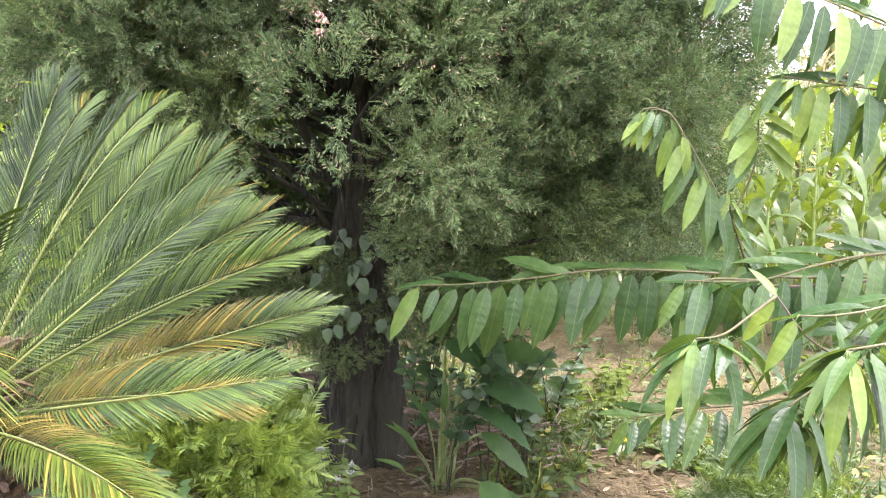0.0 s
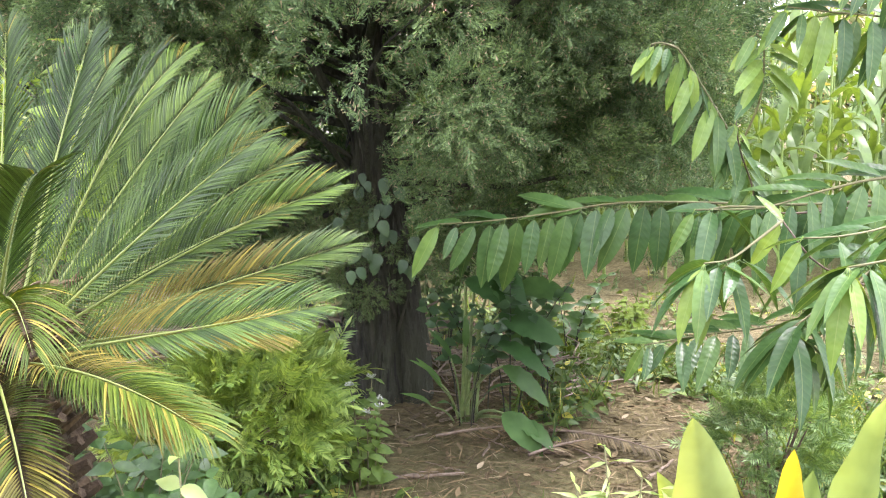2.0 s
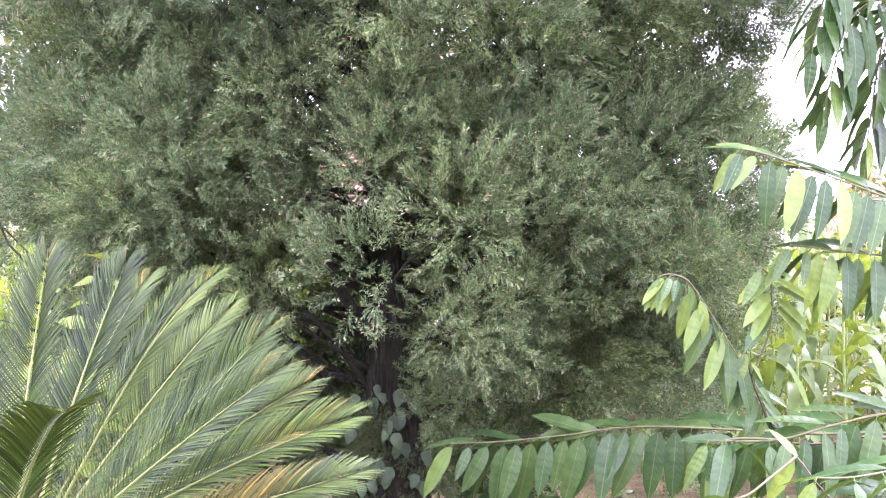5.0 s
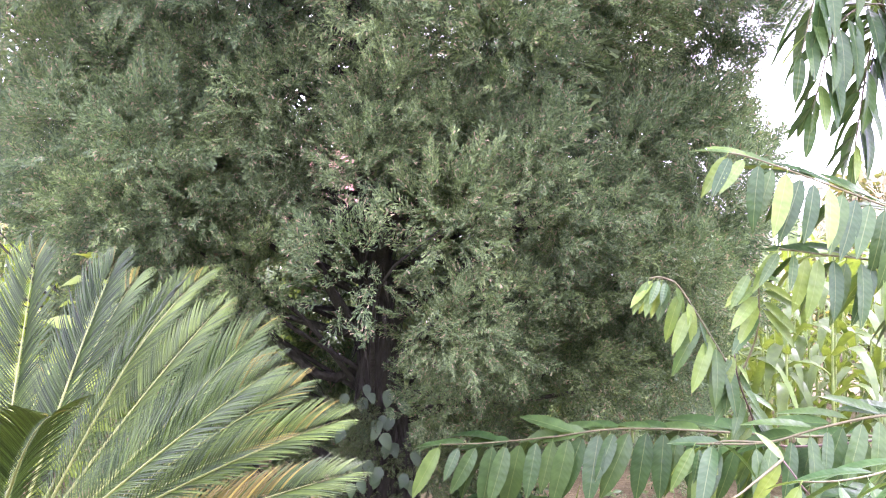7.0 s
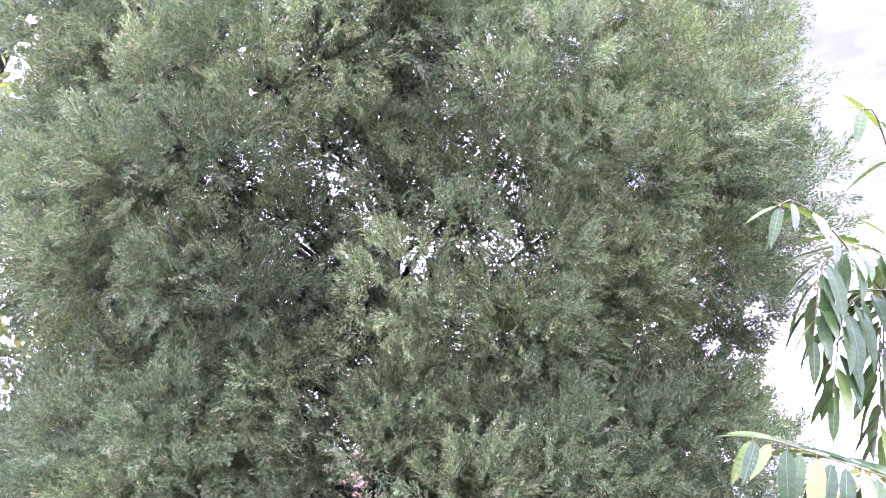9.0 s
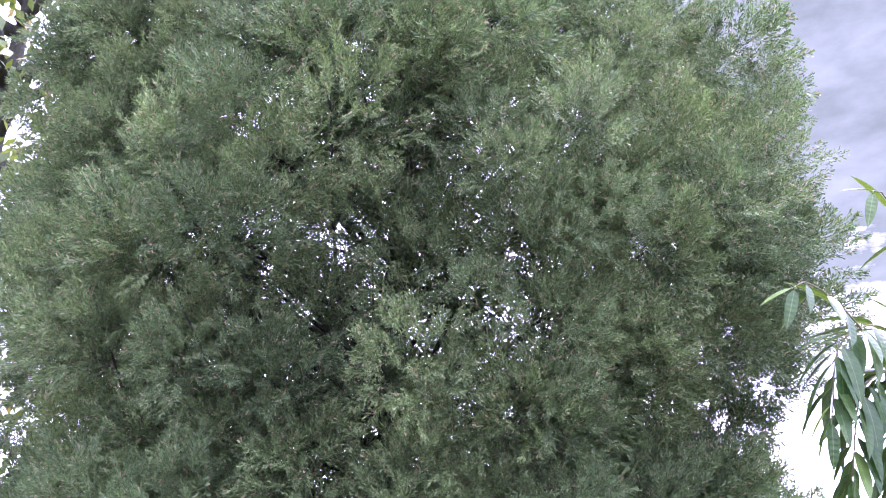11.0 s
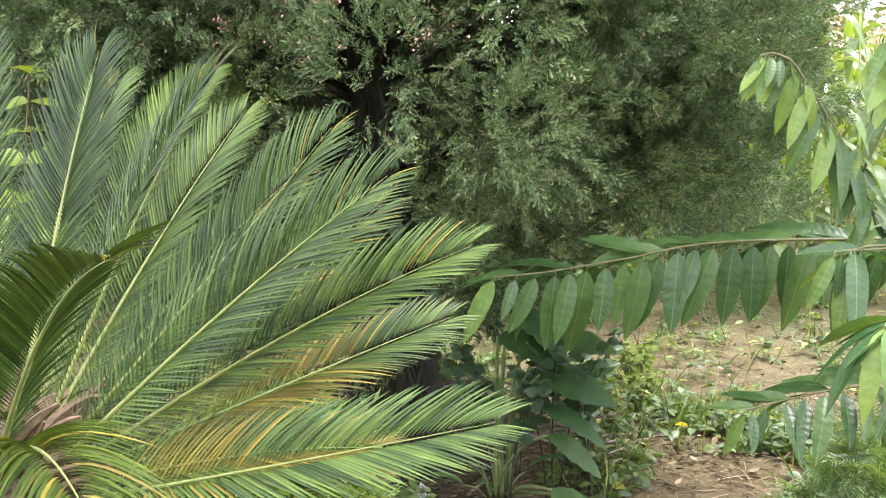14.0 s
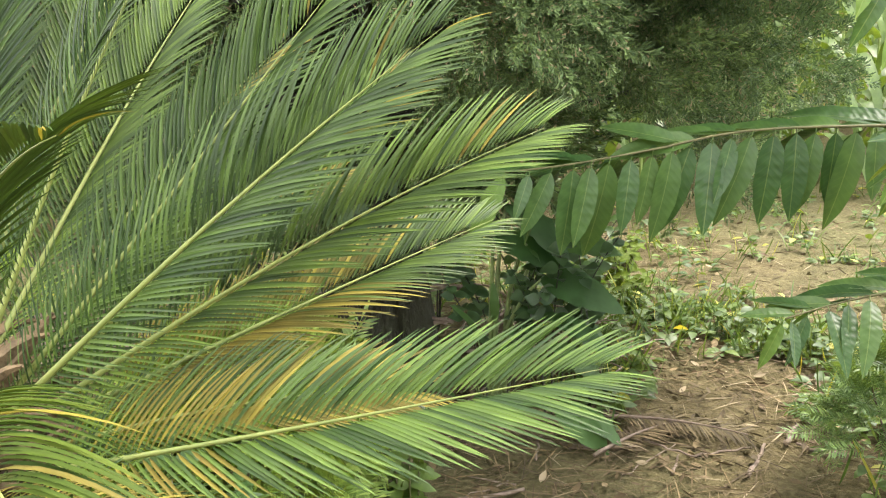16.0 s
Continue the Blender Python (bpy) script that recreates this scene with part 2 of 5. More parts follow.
def annona_leaf_material(name, tones):
    """Glossy oblong leaf: pale midrib and paired side veins along its own length (x along, y across)."""
    m, t = material(name)
    co = t.nodes.new("ShaderNodeTexCoord")
    sep = t.nodes.new("ShaderNodeSeparateXYZ")
    t.links.new(co.outputs["Object"], sep.inputs[0])

    def op(kind, a, b=0.0):
        n = t.nodes.new("ShaderNodeMath")
        n.operation = kind
        for k, v in enumerate((a, b)):
            if hasattr(v, "links"):
                t.links.new(v, n.inputs[k])
            else:
                n.inputs[k].default_value = v
        return n.outputs[0]

    across = op("ABSOLUTE", sep.outputs[1])
    along = op("SUBTRACT", sep.outputs[0], op("MULTIPLY", across, 0.9))
    n1 = nd(t, "ShaderNodeTexNoise", Scale=26.0, Detail=4.0)
    t.links.new(co.outputs["Object"], n1.inputs["Vector"])
    wave = op("SINE", op("ADD", op("MULTIPLY", along, 2 * math.pi / 0.0165), op("MULTIPLY", n1.outputs[0], 3.0)))
    vein = op("POWER", op("MULTIPLY", op("ADD", wave, 1.0), 0.5), 9.0)
    mid = op("LESS_THAN", across, 0.0011)
    both = op("MAXIMUM", op("MULTIPLY", vein, 0.035), op("MULTIPLY", mid, 0.22))
    rnd = t.nodes.new("ShaderNodeObjectInfo").outputs["Random"]
    r = ramp(t, [(0.0, tones[0]), (0.5, tones[1]), (1.0, tones[2])])
    t.links.new(rnd, r.inputs[0])
    r3 = ramp(t, [(0.3, (0.78, 0.8, 0.74)), (0.7, (1.15, 1.1, 1.05))])
    t.links.new(n1.outputs[0], r3.inputs[0])
    c = mixed(t, r.outputs[0], r3.outputs[0], 1.0, "MULTIPLY")
    c = mixed(t, c, (0.30, 0.38, 0.14), both)
    tc = mixed(t, c, (1.9, 1.5, 0.5), 1.0, "MULTIPLY")
    finish(t, c, 0.37, wave, 0.13, 0.0011, 0.28, tc, spec=0.33)
    return m


ANNONA = annona_leaf_material("custard_apple_leaf", [(0.030, 0.082, 0.024), (0.044, 0.108, 0.029), (0.070, 0.146, 0.038)])
ANNONA_YOUNG = annona_leaf_material("young_custard_apple_leaf", [(0.092, 0.185, 0.045), (0.135, 0.24, 0.05), (0.19, 0.30, 0.055)])
SUNLEAF = leafy("sunlit_shrub_leaf", (0.16, 0.30, 0.05), (0.32, 0.44, 0.09), None, 0, 0.4, 0.45, 20)
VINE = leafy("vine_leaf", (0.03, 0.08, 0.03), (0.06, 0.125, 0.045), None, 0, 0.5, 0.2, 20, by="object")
MIDLEAF = leafy("grey_green_shrub_leaf", (0.07, 0.15, 0.05), (0.16, 0.28, 0.09), None, 0, 0.5, 0.3, 40)


# ---- mesh helpers ----
def mesh_of(name, verts, faces, mat, smooth=True):
    """faces: one array of equal polygons, or a list of several such arrays."""
    arrays = faces if isinstance(faces, list) else [faces]
    me = bpy.data.meshes.new(name)
    v = np.asarray(verts, np.float32).reshape(-1, 3)
    flat = np.concatenate([np.asarray(a, np.int32).ravel() for a in arrays])
    sizes = np.concatenate([np.full(len(a), np.asarray(a).shape[1], np.int32) for a in arrays])
    me.vertices.add(len(v))
    me.vertices.foreach_set("co", v.ravel())
    me.loops.add(len(flat))
    me.loops.foreach_set("vertex_index", flat)
    me.polygons.add(len(sizes))
    me.polygons.foreach_set("loop_start", np.concatenate([[0], np.cumsum(sizes)[:-1]]).astype(np.int32))
    me.polygons.foreach_set("loop_total", sizes)
    me.polygons.foreach_set("use_smooth", np.full(len(sizes), smooth))
    me.update(calc_edges=True)
    me.materials.append(mat)
    return me


def put(name, me, parent=None, m=None, label=""):
    ob = new(name, me)
    if parent is not None:
        ob.parent = parent
    if m is not None:
        ob.matrix_basis = m
    if label:
        ob["label"] = label
    return ob


def unit(v):
    v = np.asarray(v, float)
    return v / (np.linalg.norm(v, axis=-1, keepdims=True) + 1e-12)


def tube(points, radii, sides=7, wobble=0.0, rng=None):
    """A closed tube along points."""
    p, r = np.asarray(points, float), np.asarray(radii, float) * np.ones(len(points))
    tang = unit(np.gradient(p, axis=0))
    ref = np.array([0.31, 0.17, 0.93]) if abs(tang[0, 2]) < 0.8 else np.array([0.95, 0.3, 0.05])
    a = unit(np.cross(tang, ref))
    b = np.cross(tang, a)
    ang = np.linspace(0, 2 * np.pi, sides, endpoint=False)
    rr = r[:, None] * np.ones(sides)
    if wobble:
        rr = rr * (1 + wobble * rng.uniform(-1, 1, rr.shape))
    v = p[:, None] + rr[..., None] * (a[:, None] * np.cos(ang)[None, :, None] + b[:, None] * np.sin(ang)[None, :, None])
    n = len(p)
    i = np.arange(n - 1)[:, None] * sides + np.arange(sides)[None]
    j = np.arange(n - 1)[:, None] * sides + (np.arange(sides)[None] + 1) % sides
    quads = np.stack([i, j, j + sides, i + sides], -1).reshape(-1, 4)
    verts = np.concatenate([v.reshape(-1, 3), p[:1], p[-1:]])
    k = np.arange(sides)
    c0, c1, last = n * sides, n * sides + 1, (n - 1) * sides
    caps = np.concatenate([np.stack([(k + 1) % sides, k, np.full(sides, c0)], -1), np.stack([last + k, last + (k + 1) % sides, np.full(sides, c1)], -1)])
    return verts, [quads, caps]


def joined(pieces):
    """Joins (verts, faces-or-list) pieces; returns verts and face arrays by polygon size."""
    vs, by, off = [], {}, 0
    for v, f in pieces:
        for a in f if isinstance(f, list) else [f]:
            a = np.asarray(a)
            by.setdefault(a.shape[1], []).append(a + off)
        vs.append(np.asarray(v, float).reshape(-1, 3))
        off += len(vs[-1])
    return np.concatenate(vs), [np.concatenate(a) for a in by.values()]


def bezier(a, b, c, n):
    s = np.linspace(0, 1, n)[:, None]
    return (1 - s) ** 2 * np.asarray(a) + 2 * s * (1 - s) * np.asarray(b) + s ** 2 * np.asarray(c)


def spline(points, n):
    """A smooth line through points."""
    p = np.asarray(points, float)
    d = np.concatenate([[0], np.cumsum(np.linalg.norm(np.diff(p, axis=0), axis=1))])
    q = np.concatenate([[2 * p[0] - p[1]], p, [2 * p[-1] - p[-2]]])
    out = []
    for s in np.linspace(0, d[-1], n):
        k = min(max(int(np.searchsorted(d, s, "right")) - 1, 0), len(p) - 2)
        u = (s - d[k]) / (d[k + 1] - d[k])
        a, b, c, e = q[k], q[k + 1], q[k + 2], q[k + 3]
        out.append(0.5 * (2 * b + (c - a) * u + (2 * a - 5 * b + 4 * c - e) * u * u + (3 * b - 3 * c + e - a) * u ** 3))
    return np.array(out)


def blade(length, width, n=6, fold=0.25, sag=0.0, peak=0.45, wave=0.0, waves=8, power=1.0, tip=0.0):
    """A leaf along +x, up +z, with a folded midrib: three verts across."""
    s = np.linspace(0, 1, n)
    w = np.sin(np.pi * s ** (np.log(0.5) / np.log(peak))) ** power * width / 2
    w[0], w[-1] = width * 0.06, width * tip
    x = s * length
    z = -sag * length * s ** 2
    rip = wave * np.sin(s * waves * 2 * np.pi) * w / (width / 2)
    mid = np.stack([x, 0 * x, z], -1)
    left = np.stack([x, w, z + fold * w + rip], -1)
    right = np.stack([x, -w, z + fold * w - rip], -1)
    v = np.stack([left, mid, right], 1).reshape(-1, 3)
    i = np.arange(n - 1) * 3
    f = np.concatenate([np.stack([i, i + 1, i + 4, i + 3], -1), np.stack([i + 1, i + 2, i + 5, i + 4], -1)])
    return v, f


def frames(direction, up):
    """Matrices (columns x along direction, z near up) for arrays of directions."""
    x = unit(direction)
    y = unit(np.cross(np.broadcast_to(up, x.shape), x))
    z = np.cross(x, y)
    return np.stack([x, y, z], -1)


def scatter(piece, places, dirs, ups, scales):
    """Many copies of one piece joined: arrays of places, directions, ups and scales."""
    v, f = piece
    m = frames(dirs, ups) * np.asarray(scales)[:, None, None]
    vs = np.einsum("nij,kj->nki", m, v) + np.asarray(places)[:, None]
    off = (np.arange(len(places)) * len(v))[:, None, None]
    return vs.reshape(-1, 3), [(np.asarray(a)[None] + off).reshape(-1, a.shape[1]) for a in (f if isinstance(f, list) else [f])]


def aim(place, direction, up=(0, 0, 1), scale=1.0):
    m = frames(np.asarray(direction, float)[None], np.asarray(up, float))[0]
    out = Matrix.Identity(4)
    for r in range(3):
        for c in range(3):
            out[r][c] = m[r][c] * scale
        out[r][3] = place[r]
    return out


def thing(name, label, category, place=(0, 0, 0), group="", kind=""):
    ob = new(name)
    ob.empty_display_size = 0.1
    ob.location = place
    return tagged(ob, label, category, group, kind)


# ---- ground ----
def height(x, y):
    """The lie of the land: a low mound round the tree, clods and furrows."""
    r2 = (x + 0.35) ** 2 + (y - 3.9) ** 2
    return 0.07 * np.exp(-r2 / 0.9) + 0.012 * np.sin(3.1 * x + 1.3 * y) * np.sin(2.3 * y - x)


def ground():
    def axis(lo, hi, step, far):
        core = np.arange(lo, hi, step)
        out = [core[-1]]
        d = step
        while out[-1] < far:
            d *= 1.35
            out.append(out[-1] + d)
        left = [core[0]]
        d = step
        while left[-1] > -far:
            d *= 1.35
            left.append(left[-1] - d)
        return np.concatenate([left[:0:-1], core, out[1:]])

    xs, ys = axis(-2.6, 4.0, 0.035, 1800), axis(0.4, 8.0, 0.035, 1800)
    x, y = np.meshgrid(xs, ys)
    z = height(x, y)
    near = (np.abs(x) < 9) & (np.abs(y) < 13)
    rough = np.zeros_like(z)
    for i, j in zip(*np.nonzero(near)):
        p = Vector((x[i, j] * 7, y[i, j] * 7, 0))
        rough[i, j] = 0.014 * noise.noise(p) + 0.010 * noise.noise(p * 2.7)
    z = z + rough
    v = np.stack([x, y, z], -1).reshape(-1, 3)
    w = len(xs)
    i = (np.arange(len(ys) - 1)[:, None] * w + np.arange(w - 1)[None]).ravel()
    f = np.stack([i, i + 1, i + w + 1, i + w], -1)
    return tagged(put("ground", mesh_of("ground", v, f, SOIL)), "bare brown garden soil with crumbs and moss", "ground", kind="structure")


ground()


def sky_blocker():
    """A plain plastered wall added out of view behind the path, to block low sky light."""
    # its height sets how dark the sides facing the camera become
    x, y, z = 9.0, 0.12, 2.5
    v = np.array([[i, j, k] for k in (-0.2, z) for j in (-y, y) for i in (-x, x)], float) + [0, -3.4, 0]
    f = np.array([[0, 2, 3, 1], [4, 5, 7, 6], [0, 1, 5, 4], [2, 6, 7, 3], [0, 4, 6, 2], [1, 3, 7, 5]])
    return tagged(put("wall_south", mesh_of("wall_south", v, f, BLOCKER_PLASTER, False)), "added unseen grey-brown plastered wall that blocks sky light", "wall", kind="structure")


sky_blocker()


# ---- juniper tree ----
def juniper_spray(rng, grade):
    """A flat forked spray of scale-leaved cords along +x. grade: 0 fine, 1 middle, 2 coarse."""
    side, cords, long, wide, size = ((13, 5, 0.0128, 0.0018, 0.076), (11, 4, 0.017, 0.0024, 0.082), (8, 3, 0.030, 0.0044, 0.10))[grade]
    base, direc = [], []
    for k in range(side):
        s = size * (0.1 + 0.9 * k / side)
        turn = (k % 2) * np.pi + rng.uniform(-0.7, 0.7)
        out = unit([1.0, 0.95 * np.cos(turn), 0.7 * np.sin(turn)])
        reach = long * rng.uniform(1.4, 2.4) * (1.1 - 0.55 * k / side)
        for j in range(cords):
            base.append(np.array([s, 0, 0]) + out * reach * (j + rng.uniform(-0.2, 0.4)) / cords)
            direc.append(unit(out + 0.6 * unit(rng.normal(size=3)) + [0.25, 0, 0]))
    for _ in range(6):
        base.append(np.array([size * rng.uniform(0.85, 1.1), 0, 0])), direc.append(unit([1, *rng.uniform(-0.7, 0.7, 2)]))
    base, direc = np.array(base, float), np.array(direc)
    width = frames(direc, unit(rng.normal(size=base.shape)))[:, :, 1] * wide * rng.uniform(0.8, 1.2, (len(base), 1))
    end = base + direc * long * rng.uniform(0.7, 1.25, (len(base), 1))
    v = np.stack([base, end + width, end - width], 1)
    return v.reshape(-1, 3), np.arange(len(base))[:, None] * 3 + [0, 1, 2]


def juniper_clump(seed, grade):
    """A rounded tuft at a bough's end; it grows along +x, its sprays turned outward."""
    rng = np.random.default_rng(seed)
    pieces = []
    for _ in range(4):
        spray = juniper_spray(rng, grade)
        n = (19, 14, 9)[grade]
        d = unit(rng.normal(size=(n, 3)) + [0.75, 0, 0.15])
        r = rng.uniform(0.3, 1.0, n)[:, None] ** 0.4
        lumps = 1 + 0.22 * np.sin(5.3 * d[:, :1] + seed) * np.sin(6.1 * d[:, 1:2] + 2 * seed) + 0.15 * np.sin(7 * d[:, 2:])
        p = d * r * lumps * [0.165, 0.125, 0.125]
        dirs = unit(d + [0.35, 0, 0.1] + 0.22 * rng.normal(size=(n, 3)))
        pieces.append(scatter(spray, p, dirs, unit(rng.normal(size=(n, 3))), rng.uniform(0.8, 1.25, n)))
    return mesh_of("foliage_clump", *joined(pieces), JUNIPER, smooth=False)


TREE = np.array([-0.40, 3.85, 0.0])
GAPS = [
    ((0.82, -1.65, 2.02), (1.36, 1.35, 2.71), 0.12),
    ((0.23, -1.55, 1.71), (0.02, 1.35, 2.0), 0.11),
    ((-0.12, -1.55, 2.87), (-0.7, 1.35, 4.57), 0.09),
    ((-0.4, -1.55, 2.76), (-1.32, 1.35, 4.33), 0.07),
    ((0.5, -1.55, 2.46), (0.66, 1.35, 3.67), 0.13),
    ((0.35, -1.55, 2.55), (0.33, 1.35, 3.86), 0.08),
    ((0.08, -1.55, 2.26), (-0.26, 1.35, 3.23), 0.08),
]

LOW_GAPS = [
    ((-0.87, -1.25, 1.47), (-1.92, 1.35, 1.49), 0.18),
    ((0.06, -1.25, 1.41), (0.22, 1.35, 1.44), 0.10),
]


def crown_radius(z, a):
    """How far the crown reaches at height z towards angle a: broader to both sides than to front and back."""
    deep = np.interp(z, [0.7, 1.0, 1.3, 1.6, 2.2, 3.0, 3.8, 4.7, 5.8, 6.6, 7.3], [1.25, 1.38, 1.43, 1.48, 1.58, 1.70, 1.62, 1.36, 0.84, 0.46, 0.06])
    right = np.interp(z, [0.7, 1.0, 1.6, 2.2, 3.0, 3.5, 4.0, 4.5, 4.8, 5.6, 6.6, 7.3], [1.42, 1.55, 1.66, 1.78, 1.95, 1.99, 1.87, 1.69, 1.50, 1.0, 0.46, 0.06])
    left = np.interp(z, [0.7, 1.0, 1.6, 2.2, 3.0, 3.5, 4.2, 4.8, 5.6, 6.6, 7.3], [1.30, 1.42, 1.50, 1.60, 1.86, 1.92, 1.88, 1.62, 1.1, 0.48, 0.06])
    wide = right if math.cos(a) > 0 else left
    return float(1 / math.sqrt((math.cos(a) / wide) ** 2 + (math.sin(a) / deep) ** 2))


def gap(place, spots=GAPS):
    """Thin spots through the crown, where limbs were lost."""
    for start, end, wide in spots:
        u = unit(np.array(end) - np.array(start))
        off = np.asarray(place) - np.array(start)
        if np.linalg.norm(off - u * (off @ u)) < wide:
            return True
    return False


def juniper():
    rng = np.random.default_rng(11)
    tree = thing("juniper_tree", "tall dense juniper tree with dark fluted trunk and green scaly foliage", "tree", TREE)
    # trunk: two fused stems with a flared, fluted foot and stringy bark ridges
    def stem(line, girth, rows, sides):
        ang = np.linspace(0, 2 * np.pi, sides, endpoint=False)
        v = []
        for c, r in zip(line, girth):
            z = c[2]
            for a in ang:
                w = Vector((9 * math.cos(a), 9 * math.sin(a), 2.2 * z + 7 * line[0][0]))
                ridge = 1 - abs(noise.noise(w * 0.8)) * 2.2
                rag = noise.noise(Vector((30 * math.cos(a), 30 * math.sin(a), 9 * z)))
                f = 1 + 0.06 * math.exp(-z * 0.9) * math.sin(5 * a + 1.1 * z) + 0.10 * ridge + 0.13 * rag + 0.05 * noise.noise(Vector((75 * math.cos(a), 75 * math.sin(a), 22 * z)))
                v.append([c[0] + r * f * math.cos(a), c[1] + r * f * math.sin(a), z])
        i = (np.arange(rows - 1)[:, None] * sides + np.arange(sides)[None]).ravel()
        j = (np.arange(rows - 1)[:, None] * sides + (np.arange(sides)[None] + 1) % sides).ravel()
        return mesh_of("trunk", v, np.stack([i, j, j + sides, i + sides], -1), BARK)

    zs = np.concatenate([np.linspace(-0.1, 1.9, 110), np.linspace(2.0, 7.0, 24)])
    girth = np.interp(zs, [0, 0.2, 0.6, 1.0, 1.5, 3, 5, 7], [0.160, 0.130, 0.106, 0.088, 0.062, 0.052, 0.04, 0.012])
    put("trunk", stem(np.stack([0.03 * np.sin(1.7 * zs), 0.03 * np.cos(1.3 * zs) - 0.03, zs], -1), girth, len(zs), 90), tree, label="dark brown fluted trunk")
    line = spline([[0.20, -0.02, -0.05], [0.19, 0.0, 0.3], [0.12, 0.0, 0.8], [0.06, 0.02, 1.3]], 40)
    put("side_stem", stem(line, np.linspace(0.078, 0.04, 40), 40, 36), tree)
    # loose strips of peeling bark
    n = 420
    z0, turn = rng.uniform(0.02, 1.7, n), rng.uniform(0, 2 * np.pi, n)
    out = np.stack([np.cos(turn), np.sin(turn), 0 * turn], -1)
    grip = np.interp(z0, zs, girth) * (1.0 + 0.16 * np.exp(-0.9 * z0))
    place = np.stack([0.03 * np.sin(1.7 * z0), 0.03 * np.cos(1.3 * z0) - 0.03, z0], -1) + out * (grip * 1.02)[:, None]
    along = np.stack([0.12 * rng.normal(size=n), 0.12 * rng.normal(size=n), np.where(rng.uniform(size=n) < 0.5, 1.0, -1.0)], -1) + 0.10 * out
    flakes = scatter(blade(1.0, 0.11, 5, -0.3, -0.03, 0.4, power=0.5), place, along, out, rng.uniform(0.06, 0.2, n))
    put("peeling_bark", mesh_of("peeling_bark", *flakes, BARK_FLAKE), tree, label="grey-brown strips of loose bark")["kind"] = "stuff"
    # dead stubs and bare side limbs
    for a0, z0, size, rise in ((205, 1.25, 0.5, 0.25), (330, 1.12, 0.45, 0.12), (188, 1.42, 0.55, 0.5), (345, 0.96, 0.35, 0.05)):
        d = np.array([math.cos(radians(a0)), 0.5 * math.sin(radians(a0)), rise])
        put("bough", mesh_of("bough", *tube(bezier([0, 0, z0], d * size * 0.5 + [0, 0, z0 - 0.03], d * size + [0, 0, z0], 7), np.linspace(0.022, 0.010, 7), 7, 0.2, rng), BARK), tree)
    # rising limbs that show between the boughs
    for pts, r0 in ((([0, 0, 1.18], [-0.12, -0.12, 1.38], [-0.30, -0.22, 1.72], [-0.55, -0.30, 2.2]), 0.030), (([0, 0, 1.25], [0.25, -0.10, 1.45], [0.60, -0.25, 1.72], [1.0, -0.3, 2.1]), 0.026), (([0, 0, 0.98], [0.2, -0.05, 1.02], [0.55, -0.1, 1.0], [0.95, -0.05, 1.06]), 0.020), (([0, 0, 1.5], [0.1, -0.3, 1.75], [0.30, -0.6, 2.05], [0.5, -0.9, 2.3]), 0.024), (([0, 0, 1.15], [-0.2, -0.02, 1.08], [-0.5, 0.0, 1.3], [-0.9, -0.1, 1.6]), 0.024)):
        put("bough", mesh_of("bough", *tube(spline(pts, 14), np.linspace(r0, 0.007, 14), 8, 0.15, rng), BARK), tree)
    fine = [juniper_clump(k, 0) for k in range(7)]
    middle = [juniper_clump(20 + k, 1) for k in range(6)]
    coarse = [juniper_clump(30 + k, 2) for k in range(5)]
    count = 0

    def tuft(kind, p, d, size):
        nonlocal count
        if gap(p):
            return
        count += 1
        m = aim(p, d, unit(rng.normal(size=3) + [0, 0, 1.5]), size)
        if not gap(p, LOW_GAPS):
            put("foliage_clump", kind[count % len(kind)], tree, m)

    def bough(a, z, r, n, kind, size):
        """A leafy bough: a limb and a rounded head of tufts, fullest above."""
        head = np.array([r * math.cos(a), r * math.sin(a), z])
        out = unit([math.cos(a), math.sin(a), 0.25 + 0.10 * max(0.0, z - 2.0)])
        across = unit(np.cross(out, [0, 0, 1]))
        over = np.cross(across, out)
        if z > 1.5 and not gap(head) and rng.uniform() < 0.6:
            start = np.array([0.04 * math.cos(a), 0.04 * math.sin(a), z - rng.uniform(0.2, 0.7) * r - 0.05])
            bend = 0.5 * (head + start) + 0.14 * r * rng.normal(size=3)
            put("bough", mesh_of("bough", *tube(spline([start, bend, head], 9), np.linspace(0.013, 0.003, 9), 6, 0.15, rng), BARK), tree)
        tuft(kind, head + 0.10 * size * out, unit(out + [0, 0, 0.6]), size)
        for j in range(n - 1):
            t = 2 * np.pi * (j + rng.uniform(-0.2, 0.2)) / (n - 1) + 0.6
            off = 0.23 * size * (math.cos(t) * across + math.sin(t) * over)
            tuft(kind, head + off - rng.uniform(-0.02, 0.07) * out, unit(0.8 * out + 3.2 * off + [0, 0, 0.5]), size * rng.uniform(0.75, 1.05))

    # boughs spiral up the stem
    total = 190
    area = np.linspace(1.0, 7.1, 400)
    weight = np.cumsum(np.array([crown_radius(z, -1.57) for z in area]) + 0.2)
    for k in range(total):
        z = float(np.interp((k + 0.5) / total * weight[-1], weight, area))
        a = (k * 2.39996 + rng.uniform(-0.2, 0.2)) % (2 * math.pi)
        front = -math.sin(a)
        low = 1 - 0.38 * max(0.0, front) * min(1.0, max(0.0, (1.75 - z) / 0.5))
        r = low * crown_radius(z, a) * rng.choice([1.0, 0.9, 0.78], p=[0.5, 0.3, 0.2]) - 0.34
        r = max(r, 0.03)
        if z < 1.15 and front > 0.3 or -0.42 < r * math.cos(a) < 0.26 and front > -0.2 and z < 1.85:
            continue
        size = rng.uniform(1.05, 1.4)
